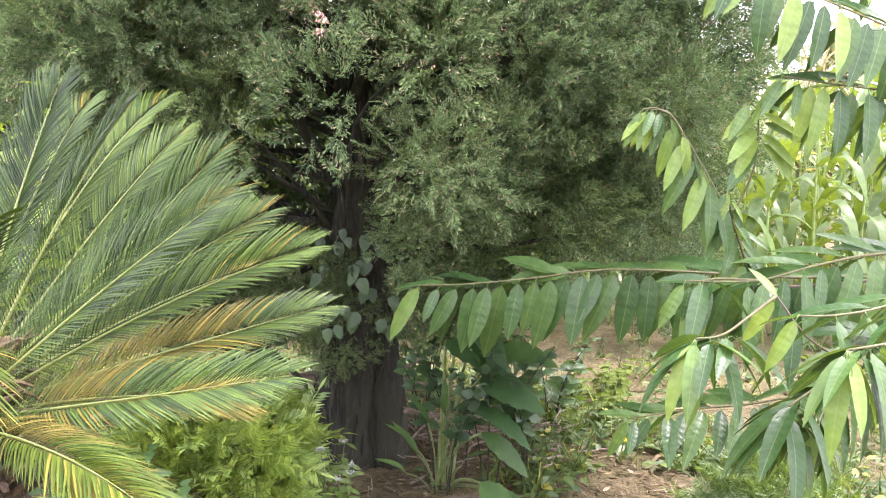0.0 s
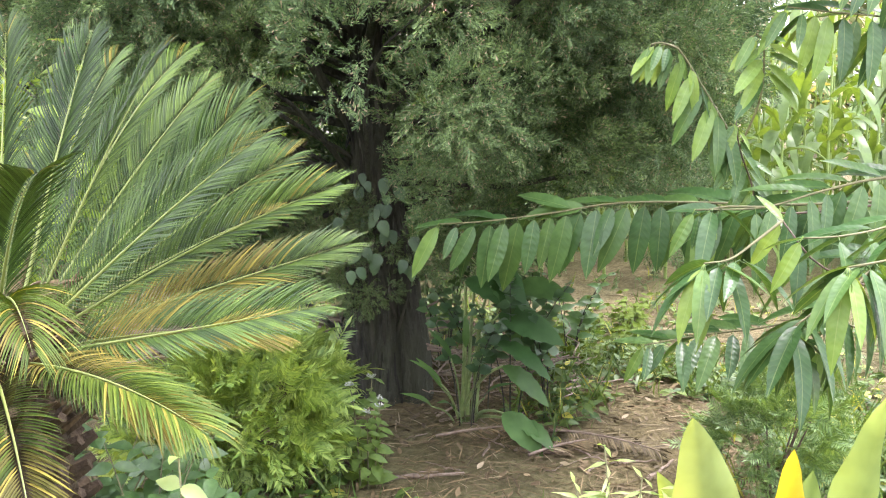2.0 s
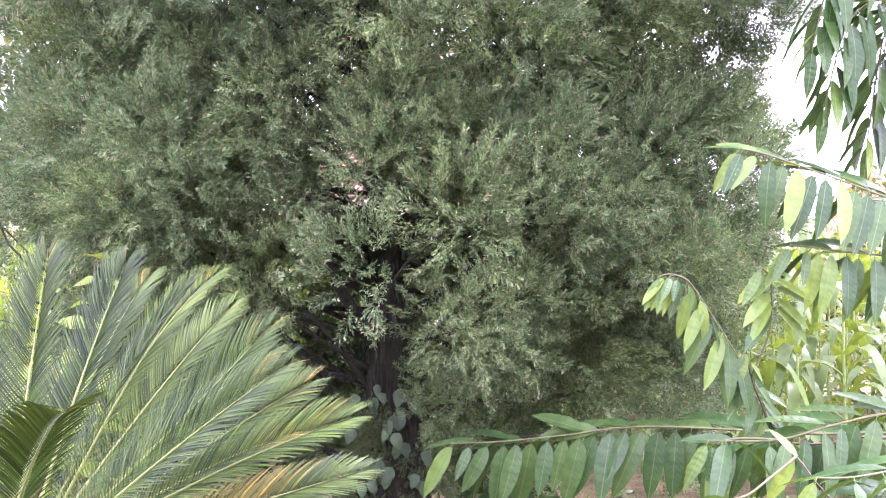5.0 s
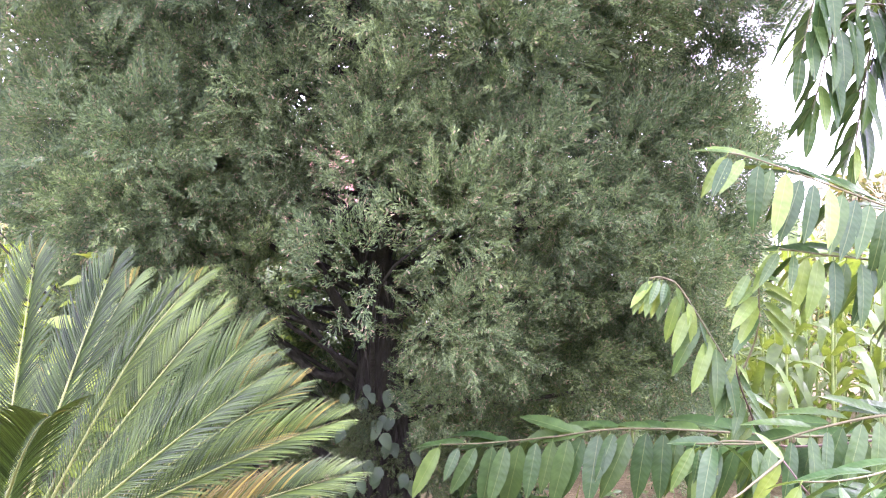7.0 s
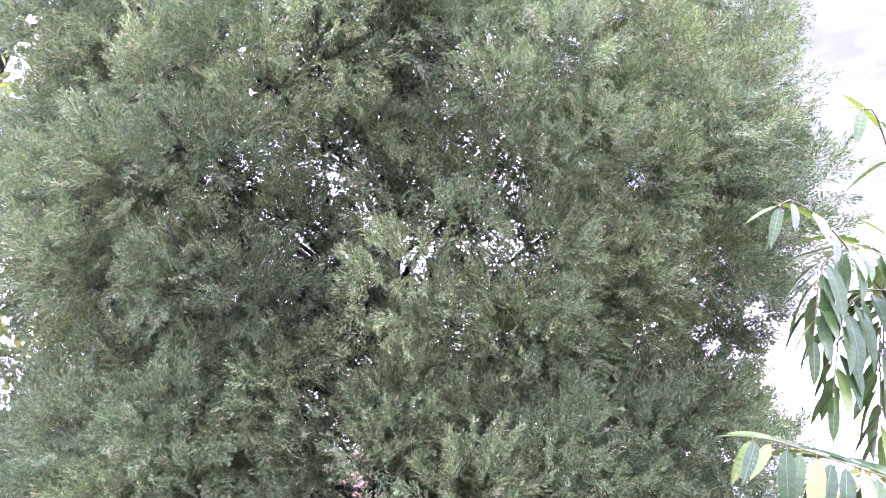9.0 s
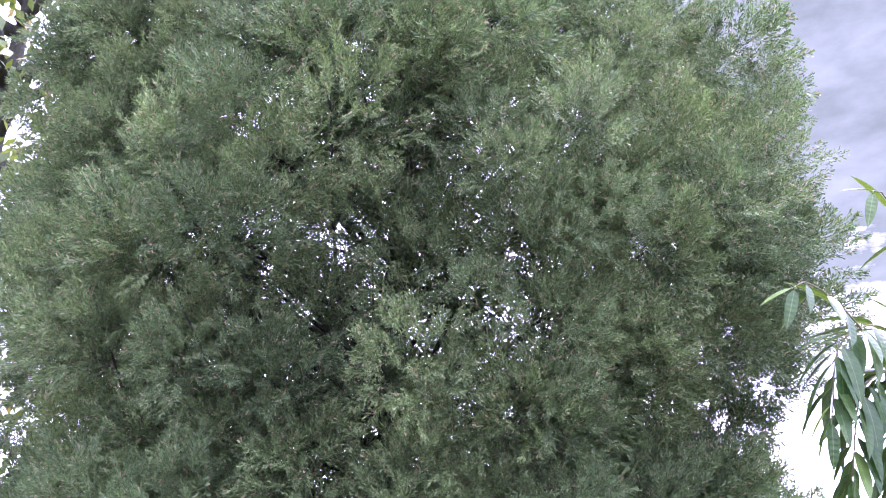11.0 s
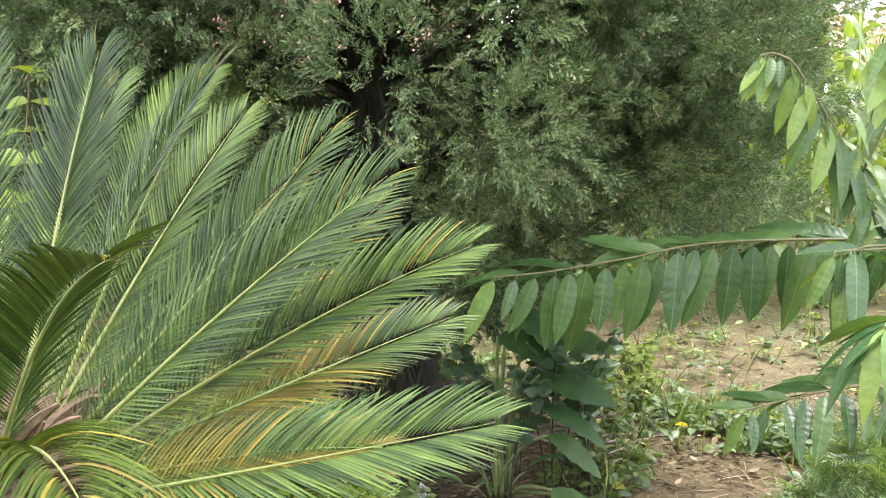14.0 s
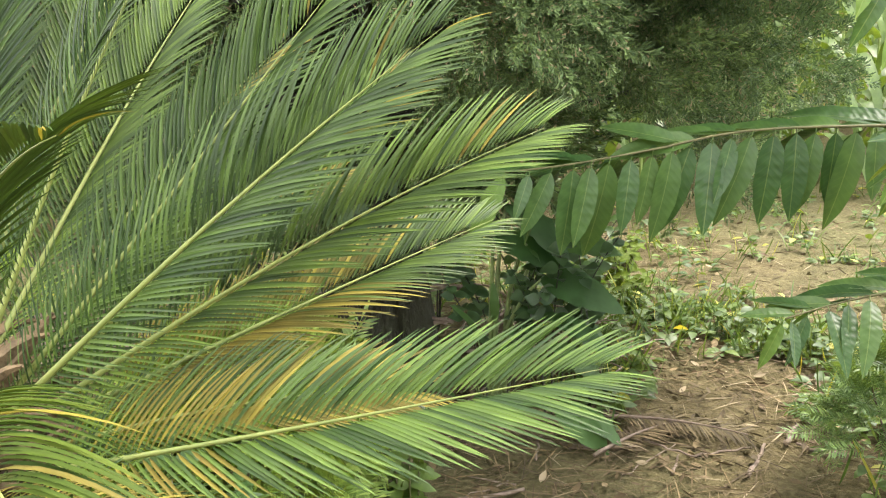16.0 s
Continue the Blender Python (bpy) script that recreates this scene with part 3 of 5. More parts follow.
        if front > 0.05 and z < 3.9:
            bough(a, z, r, 6, fine, size)
        elif front > -0.35 and z < 5.8:
            bough(a, z, r, 6, middle, size)
        else:
            bough(a, z, r, 3, coarse, 1.25 * size)
    # boughs behind on the left flank
    for k in range(44):
        a, z = radians(rng.uniform(120, 168)), rng.uniform(1.2, 3.9)
        bough(a, z, rng.uniform(1.7, 2.35) - 0.12 * max(0.0, z - 2.5), 4, middle, rng.uniform(1.1, 1.4))
    # and out on the right flank
    for k in range(22):
        a, z = radians(rng.uniform(-18, 45)), rng.uniform(1.3, 4.2)
        bough(a, z, (crown_radius(z, a) - 0.27) * rng.uniform(0.85, 1.0), 5, middle, rng.uniform(1.0, 1.3))
    for k in range(20):
        a, z = radians(rng.uniform(145, 208)), rng.uniform(1.5, 4.5)
        bough(a, z, (crown_radius(z, a) - 0.27) * rng.uniform(0.85, 1.0), 5, middle, rng.uniform(1.0, 1.3))
    # low boughs of the far side
    for k in range(46):
        a = radians(rng.uniform(5, 175))
        r, z = rng.uniform(0.45, 1.5), rng.uniform(0.55, 1.35)
        tuft(coarse, np.array([r * math.cos(a), r * math.sin(a), z]), unit([math.cos(a), math.sin(a) - 0.5, 0.1]), rng.uniform(1.1, 1.5))
    # short tufts beside the lower trunk
    for k in range(30):
        a = radians(rng.uniform(150, 205) if k < 6 else rng.uniform(330, 350) if k < 9 else rng.uniform(215, 320))
        r, z = (rng.uniform(0.2, 0.36), rng.uniform(0.55, 1.0)) if k < 9 else (0.14, rng.uniform(0.50, 0.98))
        tuft(fine, np.array([r * math.cos(a), r * math.sin(a), z]), unit([math.cos(a), math.sin(a), -0.2]), rng.uniform(0.5, 0.75) if k < 9 else rng.uniform(0.3, 0.45))
    # the hanging skirt before the stem
    for k in range(26):
        x, y, z = rng.uniform(-0.8, 0.4), rng.uniform(-1.0, -0.4), rng.uniform(1.74, 2.08)
        tuft(fine, np.array([x, y, z]), unit([0.4 * x, -1, rng.uniform(-0.3, 0.4)]), rng.uniform(0.8, 1.1))
    # drooping sprays right of the stem
    for k in range(26):
        x, y, z = rng.uniform(0.22, 1.25), rng.uniform(-0.75, -0.1), rng.uniform(1.0, 1.55)
        tuft(fine, np.array([x, y, z]), unit([0.3 * x, -1, rng.uniform(-0.5, 0.2)]), rng.uniform(0.75, 1.1))
    # the shaded inner sprays
    for k in range(170):
        z = rng.uniform(1.25, 5.9)
        a = rng.uniform(0, 6.28)
        r = crown_radius(z, a) * rng.uniform(0.2, 0.6)
        if z < 1.7 and math.sin(a) < 0.3:
            continue
        tuft(coarse, np.array([r * math.cos(a), r * math.sin(a), z]), unit([math.cos(a), math.sin(a), 0.3]), rng.uniform(1.1, 1.6))
    return tree


juniper()


# ---- sago palm ----
CROWN = np.array([-0.96, 1.70, 0.86])


def frond(tip, rise, old=0.0, seed=0, face=(0.0, 0.0, 1.0), worn=0.95, sag=0.30, fresh=CYCAD):
    """A pinnate leaf from the crown to tip: ribbed stalk and two ranks of stiff narrow leaflets."""
    rng = np.random.default_rng(seed)
    tip = np.asarray(tip, float)
    chord = tip - CROWN
    size = np.linalg.norm(chord)
    start = CROWN + unit(chord * [1, 1, 0.2]) * 0.07
    ctrl = start + chord * 0.5 + np.array([0, 0, rise * size])
    line = bezier(start, ctrl, tip, 24)
    root = put("frond", mesh_of("rachis", *tube(line, 0.0047 * (1 - np.linspace(0, 0.92, 24)) ** 1.15, 6), RACHIS), None)
    s = np.linspace(0.10, 0.995, int(size * 112))
    d = np.linspace(0, 1, 24)
    pos = np.stack([np.interp(s, d, line[:, k]) for k in range(3)], -1)
    tang = unit(np.stack([np.interp(s, d, np.gradient(line[:, k])) for k in range(3)], -1))
    side = unit(np.cross(tang, np.asarray(face, float)))
    up = np.cross(side, tang)
    lens = np.interp(s, [0.1, 0.22, 0.5, 0.8, 1.0], [0.035, 0.090, 0.125, 0.115, 0.05])
    fwd = np.interp(s, [0.1, 0.5, 0.85, 1.0], [0.65, 1.4, 1.9, 3.4])
    pieces = {fresh: [], CYCAD_OLD: []}
    leaf = blade(1.0, 0.037, 8, 0.7, sag, 0.3, power=0.55, tip=0.02)
    for sgn in (-1, 1):
        vee = 0.85 + 0.12 * rng.normal()
        dirs = unit(sgn * side + fwd[:, None] * tang + vee * up + 0.022 * rng.normal(size=pos.shape))
        aged = np.abs(s - worn - 0.08 * rng.normal()) + 0.05 * rng.normal(size=len(s)) < 0.42 * old - 0.03
        for mat, pick in ((fresh, ~aged), (CYCAD_OLD, aged)):
            if pick.any():
                scale = lens[pick] * rng.uniform(0.92, 1.08, pick.sum())
                pieces[mat].append(scatter(leaf, pos[pick] + sgn * side[pick] * 0.004, dirs[pick], up[pick] + 0.07 * rng.normal(size=(pick.sum(), 3)), scale))
    for mat, name, label in ((fresh, "leaf_blade", ""), (CYCAD_OLD, "yellowed_leaf_blade", "yellow and brown dried leaflets")):
        if pieces[mat]:
            ob = put(name, mesh_of(name, *joined(pieces[mat]), mat), root, label=label)
            ob["kind"] = "stuff"
    return root


def cycad():
    rng = np.random.default_rng(4)
    palm = thing("sago_palm", "large sago palm with arching glossy green fronds, lower ones yellowing", "palm", (0, 0, 0))
    # trunk armoured with old leaf bases
    pieces = [tube([[CROWN[0], CROWN[1], -0.05], [CROWN[0], CROWN[1], 0.45], [CROWN[0], CROWN[1], 0.88], [CROWN[0], CROWN[1], 0.98]], [0.17, 0.16, 0.13, 0.05], 16)]
    for k in range(170):
        z = 0.05 + 0.86 * k / 170
        a = k * 2.39996
        r = 0.155 if z < 0.75 else 0.13
        o = np.array([math.cos(a), math.sin(a), 0.55])
        p = np.array([CROWN[0] + r * math.cos(a), CROWN[1] + r * math.sin(a), z])
        pieces.append(tube([p - unit(o) * 0.03, p + unit(o) * rng.uniform(0.025, 0.06)], [0.022, 0.012], 5))
    put("trunk", mesh_of("trunk", *joined(pieces), CYCAD_TRUNK, smooth=False), palm, label="stout dark trunk of old leaf bases")
    scales = []
    for k in range(150):
        a, z = k * 2.39996, 0.68 + 0.30 * k / 150
        o = unit([math.cos(a), math.sin(a), rng.uniform(0.2, 1.1)])
        p = np.array([CROWN[0] + 0.11 * math.cos(a), CROWN[1] + 0.11 * math.sin(a), z])
        scales.append(tube(bezier(p, p + o * 0.07, p + o * 0.11 + [0, 0, rng.uniform(-0.06, 0.02)], 5), np.linspace(0.013, 0.002, 5), 5))
    put("crown_wool", mesh_of("crown_wool", *joined(scales), CROWN_WOOL, smooth=False), palm, label="brown woolly scales and dry leaf stubs")["kind"] = "stuff"
    def grow(x, y, z, rise, old=0.0, face=(-0.1, -0.6, 0.62), worn=0.95, sag=0.30, fresh=CYCAD):
        f = frond((x, y, z), rise, old, int(1000 * (x + 3) + 77 * y), face, worn, sag, fresh)
        f.parent = palm

    # the right flank, low to high
    grow(-0.241, 1.489, 1.013, 0.0, 0.32, worn=0.28)
    grow(-0.250, 2.000, 1.042, 0.02, 0.60, worn=0.45)
    grow(-0.245, 1.703, 1.202, 0.08)
    grow(-0.362, 1.907, 1.252, 0.07, 0.12)
    grow(-0.360, 1.620, 1.310, 0.07)
    grow(-0.438, 1.830, 1.377, 0.03)
    # the steep ones
    grow(-0.605, 2.155, 1.418, 0.09)
    grow(-0.600, 1.800, 1.465, 0.16, 0.05, (-0.7, -0.45, 0.4))
    grow(-0.688, 2.297, 1.496, 0.18)
    grow(-0.817, 1.990, 1.515, 0.16)
    grow(-0.853, 2.250, 1.486, 0.18, 0.15)
    grow(-1.010, 2.000, 1.540, 0.12)
    grow(-1.185, 1.950, 1.494, 0.10)
    grow(-1.300, 2.150, 1.450, 0.12)
    # arching over towards the path
    grow(-0.600, 1.200, 1.270, 0.20, 0.0, (-0.5, 0.5, 0.7))
    grow(-0.619, 1.180, 1.010, 0.34, 0.10, (0.1, -0.2, 0.9), sag=0.6, fresh=CYCAD_PALE)
    grow(-0.830, 1.080, 1.020, 0.32, 0.12, (0.0, -0.2, 0.9), sag=0.6, fresh=CYCAD_PALE)
    grow(-0.403, 1.320, 0.830, 0.10, 0.75, (0.1, -0.25, 0.9), 0.2, 0.55, fresh=CYCAD_PALE)
    grow(-0.790, 1.120, 0.720, 0.26, 0.60, (0.0, -0.2, 0.9), 0.5, 0.6, fresh=CYCAD_PALE)
    grow(-1.020, 1.050, 0.740, 0.28, 0.70, (0.0, -0.2, 0.9), 0.5, 0.6, fresh=CYCAD_PALE)
    grow(-0.640, 1.200, 0.600, 0.20, 0.95, (0.0, -0.2, 0.9), fresh=CYCAD_PALE)
    grow(-0.900, 1.250, 0.480, 0.16, 1.0, (0.0, -0.4, 0.9))
    # old ones underneath and behind
    grow(-0.380, 1.800, 0.880, 0.08, 0.95)
    grow(-0.450, 2.150, 1.100, 0.08, 0.55)
    grow(-0.520, 2.250, 1.300, 0.08, 0.20)
    grow(-0.500, 1.500, 0.780, 0.10, 0.90)
    # the sides turned away
    for k in range(18):
        a = radians(100 + 150 * (k + 0.5) / 18)
        e = rng.uniform(-0.1, 0.75)
        r = rng.uniform(0.75, 0.9)
        tip = CROWN + r * np.array([math.cos(a) * math.cos(e), math.sin(a) * math.cos(e), math.sin(e)])
        f = frond(tip, rng.uniform(0.12, 0.22), 0.05 if e > 0.3 else 0.3, 100 + k)
        f.parent = palm


cycad()


# ---- custard apple tree ----
def annona_leaf(length, width, sag, mat):
    """Oblong pointed leaf along +x with puckered side veins; five verts across."""
    n = 25
    s = np.linspace(0, 1, n)
    w = np.interp(s, [0, 0.04, 0.12, 0.3, 0.55, 0.78, 0.91, 1], [0.05, 0.36, 0.76, 0.99, 0.97, 0.68, 0.30, 0.02]) * width / 2
    w[0], w[-1] = 0.002, 0.0006
    x = s * length
    z = -sag * length * s ** 2
    rows = []
    for u in (-1, -0.5, 0, 0.5, 1):
        pucker = 0.0020 * np.sin(s * 16 * np.pi - abs(u) * 2.2) * (1.0 if abs(u) == 0.5 else 0.15 * abs(u)) * np.sin(np.pi * s)
        rows.append(np.stack([x - 0.0 * abs(u), u * w, z + 0.28 * abs(u) * w + pucker], -1))
    v = np.stack(rows, 1).reshape(-1, 3)
    i = (np.arange(n - 1)[:, None] * 5 + np.arange(4)[None]).ravel()
    f = np.stack([i, i + 1, i + 6, i + 5], -1)
    stalk = tube([[-0.016, 0, 0.001], [0.004, 0, 0]], [0.0017, 0.0014], 5)
    return mesh_of("leaf", *joined([(v, f), stalk]), mat)


SHAPES = [(0.185, 0.050, 0.14), (0.200, 0.053, 0.22), (0.165, 0.044, 0.10), (0.205, 0.052, 0.30), (0.13, 0.035, 0.15)]
LEAVES = [annona_leaf(*s, ANNONA) for s in SHAPES]
YOUNG = [annona_leaf(*s, ANNONA_YOUNG) for s in SHAPES]
BROADER = [annona_leaf(a * 1.10, b * 1.22, c, ANNONA) for a, b, c in SHAPES]


def leafy_twig(tree, points, radius, step=0.036, first=0.1, seed=0, droop=1.0, near=(0.0, -1.0, 0.0), scale=1.0, mat=None, spread=0.5, shapes=None, fan=None, young=0.01):
    """A twig with two ranks of leaves: one hangs towards the near side, the other lies over the far side."""
    rng = np.random.default_rng(seed)
    line = spline(points, 26)
    twig = put("branch", mesh_of("branch", *tube(line, np.linspace(radius, 0.0022, 26), 7, 0.06, rng), mat or GREEN_TWIG), tree)
    seg = np.linalg.norm(np.diff(line, axis=0), axis=1)
    d = np.concatenate([[0], np.cumsum(seg)])
    s, k = first * d[-1], 0
    while s < d[-1] - 0.004:
        p = np.array([np.interp(s, d, line[:, i]) for i in range(3)])
        q = np.array([np.interp(min(s + 0.01, d[-1]), d, line[:, i]) for i in range(3)])
        r = np.array([np.interp(max(s - 0.01, 0), d, line[:, i]) for i in range(3)])
        tang = unit(q - r)
        out = unit(np.cross(tang, [0, 0, 1]))
        if out @ np.asarray(near) < 0:
            out = -out
        if fan is not None:
            out = unit(np.asarray(fan) - tang * (np.asarray(fan) @ tang)) * (1 if k % 2 == 0 else -1)
            way = out * spread + np.array([0, -0.3, -droop]) + 0.3 * tang
            up = np.array([0, -0.8, 0.6]) + 0.3 * out
        elif k % 2 == 0:
            way = out * spread + np.array([0, 0, -droop]) + 0.28 * tang
            up = out + [0, 0, 0.35]
        else:
            over = rng.uniform() < 0.7
            way = (0.75 * tang - 0.5 * out + [0, 0, 0.14]) if over else (-out * 0.7 + np.array([0, 0, -0.6 * droop]) + 0.35 * tang)
            up = np.array([0, 0, 1.0]) + (0.45 if over else -0.3) * out
        way = unit(unit(way) + 0.2 * tang * np.clip(1 - (d[-1] - s) / 0.14, 0, 1) + 0.13 * rng.normal(size=3))
        up = unit(up + 0.15 * rng.normal(size=3))
        end = np.clip((d[-1] - s) / 0.2, 0, 1)
        sc = scale * (0.72 + 0.28 * end) * rng.uniform(0.88, 1.1)
        kinds = YOUNG if rng.uniform() < 0.5 - 0.6 * (d[-1] - s) / 0.12 or rng.uniform() < young else (shapes or LEAVES)
        put("leaf", kinds[int(rng.integers(0, 4))] if end > 0.35 else kinds[4 if rng.uniform() < 0.4 else 2], twig, aim(p + way * 0.016, way, up, sc))
        s += step * rng.uniform(0.85, 1.15)
        k += 1
    way = unit(unit(line[-1] - line[-3]) + [0, 0, -1.8])
    put("leaf", (YOUNG if young else LEAVES)[0 if shapes is BROADER else 4], twig, aim(line[-1] + way * 0.012, way, unit(np.asarray(near) + [0, 0, 0.6]), scale))
    return twig


NARROW = [annona_leaf(a * 1.08, b * 0.92, c + 0.08, ANNONA) for a, b, c in SHAPES]
NARROW_YOUNG = [annona_leaf(a * 1.08, b * 0.92, c + 0.05, ANNONA_YOUNG) for a, b, c in SHAPES]


def whorl(tree, points, radius, n, seed, scale=1.0, lime=2, mat=None, steep=1.0):
    """A twig that ends in an umbrella of long hanging leaves, the youngest in the middle lime green."""
    rng = np.random.default_rng(seed)
    line = spline(points, 20)
    twig = put("branch", mesh_of("branch", *tube(line, np.linspace(radius, 0.0025, 20), 7, 0.06, rng), mat or GREEN_TWIG), tree)
    tang = unit(line[-1] - line[-4])
    for k in range(n):
        young = k < lime
        a = 2.39996 * k + rng.uniform(-0.3, 0.3)
        if young:
            a = radians(270 + 50 * (k - (lime - 1) / 2)) + rng.uniform(-0.2, 0.2)
        out = np.array([math.cos(a), math.sin(a), 0])
        way = unit(out * rng.uniform(0.55, 1.0) + 0.25 * tang + [0, 0, -steep * (rng.uniform(1.1, 1.8) if young else rng.uniform(0.2, 1.0))])
        start = line[-1] - tang * (0.0 if young else 0.006 * k)
        kinds = NARROW_YOUNG if young else NARROW
        put("leaf", kinds[int(rng.integers(0, 4))], twig, aim(start + way * 0.016, way, unit(out + [0, 0, 0.55] + 0.15 * rng.normal(size=3)), scale * rng.uniform(0.85, 1.1)))
    return twig


def annona():
    rng = np.random.default_rng(21)
    tree = thing("custard_apple_tree", "young custard apple tree with hanging oblong green leaves on thin branches", "tree", (0, 0, 0))
    trunk = spline([[1.62, 2.75, -0.05], [1.58, 2.72, 0.35], [1.60, 2.70, 0.8], [1.56, 2.72, 1.3], [1.50, 2.75, 1.9], [1.46, 2.8, 2.6]], 18)
    put("trunk", mesh_of("trunk", *tube(trunk, np.linspace(0.035, 0.009, 18), 9, 0.06, rng), TWIG), tree, label="slender grey-brown trunk")

    def go(points, radius, **kw):
        leafy_twig(tree, points, radius, **kw)

    def spray(points, seed, radius=0.005, step=0.026, first=0.2, **kw):
        go(points, radius, seed=seed, step=step, first=first, **kw)

    # the long level branch
    spray([[1.58, 2.72, 1.00], [1.3, 2.76, 1.04], [1.04, 2.8, 1.03], [0.55, 2.85, 1.035], [0.29, 2.86, 1.0], [0.08, 2.86, 0.975], [-0.07, 2.84, 0.97]], 1, 0.0050, 0.0250, 0.14, spread=0.22, shapes=BROADER)
    # a second level branch before it
    spray([[1.58, 2.70, 1.12], [1.2, 2.5, 1.14], [1.0, 2.45, 1.11], [0.82, 2.4, 1.07], [0.62, 2.35, 1.07]], 2, 0.006, 0.028, 0.25, spread=0.35)
    # forked brown twig with a whorl
    spray([[1.58, 2.70, 0.72], [1.2, 2.35, 0.83], [0.91, 2.2, 0.94], [0.80, 2.2, 1.06]], 18, 0.0048, 0.06, 0.8, mat=TWIG)
    whorl(tree, [[0.80, 2.2, 1.06], [0.72, 2.14, 1.02], [0.64, 2.08, 0.985], [0.57, 2.05, 0.98]], 0.004, 19, 7, 0.85, 3, steep=0.8)
    # near whorls
    whorl(tree, [[1.58, 2.70, 0.95], [1.2, 2.1, 1.05], [1.0, 1.9, 1.03], [0.88, 1.8, 1.03], [0.78, 1.75, 1.025]], 0.0045, 18, 8, 0.80, 4)
    whorl(tree, [[1.60, 2.72, 0.6], [1.2, 2.4, 0.85], [0.95, 2.2, 0.86], [0.80, 2.12, 0.80]], 0.005, 15, 24, 1.0, 0)
    whorl(tree, [[1.58, 2.70, 1.0], [1.25, 2.3, 1.1], [1.08, 2.0, 1.1], [0.98, 1.9, 1.08]], 0.0045, 14, 25, 0.85, 1)
    whorl(tree, [[0.82, 2.4, 1.07], [0.72, 2.38, 1.075], [0.66, 2.36, 1.07]], 0.004, 8, 26, 0.9, 2)
    spray([[1.58, 2.70, 1.05], [1.16, 2.2, 1.1], [1.02, 2.1, 1.06], [0.86, 2.0, 1.05], [0.77, 1.98, 1.05]], 9, 0.005, 0.05, 0.4, droop=0.6, spread=0.8, shapes=NARROW)
    # upright shoot
    spray([[1.30, 2.72, 1.04], [0.98, 2.66, 1.02], [0.87, 2.6, 1.06], [0.84, 2.6, 1.13], [0.80, 2.58, 1.22], [0.78, 2.56, 1.30]], 3, 0.0045, 0.016, 0.60, mat=TWIG, scale=0.7, young=0.35, fan=(-1.0, -0.2, 0.0), spread=0.75, droop=1.3)
    spray([[0.78, 2.56, 1.24], [0.68, 2.56, 1.40], [0.61, 2.56, 1.50], [0.56, 2.56, 1.51]], 4, 0.0035, 0.026, 0.05, scale=0.8, young=0.7, fan=(-1.0, -0.2, 0.0), spread=0.45, droop=1.5)
    spray([[0.80, 2.58, 1.22], [0.84, 2.54, 1.36], [0.83, 2.5, 1.50], [0.80, 2.48, 1.535]], 22, 0.0035, 0.014, 0.62, scale=0.85, young=0.7, fan=(-1.0, -0.3, 0.0), spread=0.8)
    spray([[0.61, 2.56, 1.50], [0.565, 2.55, 1.515], [0.53, 2.54, 1.51]], 23, 0.003, 0.012, 0.2, scale=0.8, fan=(-1.0, -0.2, 0.0), spread=0.5)
    # upper arching branches
    spray([[1.55, 2.72, 1.42], [1.28, 2.5, 1.53], [1.16, 2.48, 1.57], [1.0, 2.46, 1.585], [0.87, 2.45, 1.60]], 5, 0.0045, 0.0195, 0.1, spread=0.3, young=0.25)
    spray([[1.53, 2.72, 1.6], [1.28, 2.5, 1.69], [1.09, 2.45, 1.75], [0.93, 2.42, 1.80], [0.78, 2.42, 1.85], [0.72, 2.42, 1.86]], 6, 0.0045, 0.021, 0.1, spread=0.3, young=0.15)
    # hanging sprays of the top
    for k, (x, y, z, xa, za) in enumerate([(1.08, 2.55, 2.32, 0.98, 2.0), (1.2, 2.6, 2.30, 1.12, 1.9), (1.02, 2.5, 2.45, 0.93, 2.15), (1.32, 2.5, 2.40, 1.27, 2.0), (1.3, 2.75, 2.5, 1.22, 2.1)]):
        spray([[1.47, 2.78, 2.2], [0.5 * (1.47 + x), 0.5 * (2.78 + y), z + 0.03], [x, y, z - 0.05], [xa, y - 0.05, za]], 10 + k, 0.004, 0.024, 0.3, young=0.0)
    spray([[1.46, 2.8, 2.45], [1.32, 2.6, 2.72], [1.22, 2.45, 2.86], [1.16, 2.4, 2.86]], 19, 0.004, 0.05, 0.55, young=0.0)
    spray([[1.3, 2.7, 2.3], [1.05, 2.5, 2.5], [0.92, 2.42, 2.56], [0.87, 2.4, 2.54]], 20, 0.004, 0.04, 0.5, young=0.0)
    # low shaded sprays
    spray([[1.60, 2.72, 0.45], [1.2, 2.75, 0.66], [0.9, 2.75, 0.64], [0.73, 2.75, 0.62], [0.57, 2.72, 0.60]], 16, 0.004, 0.026, 0.6, droop=0.6, spread=0.8, scale=0.95)
    spray([[1.60, 2.72, 0.7], [1.17, 2.4, 0.92], [0.96, 2.2, 0.83], [0.87, 2.1, 0.76]], 21, 0.005, 0.026, 0.3, spread=0.5)


annona()


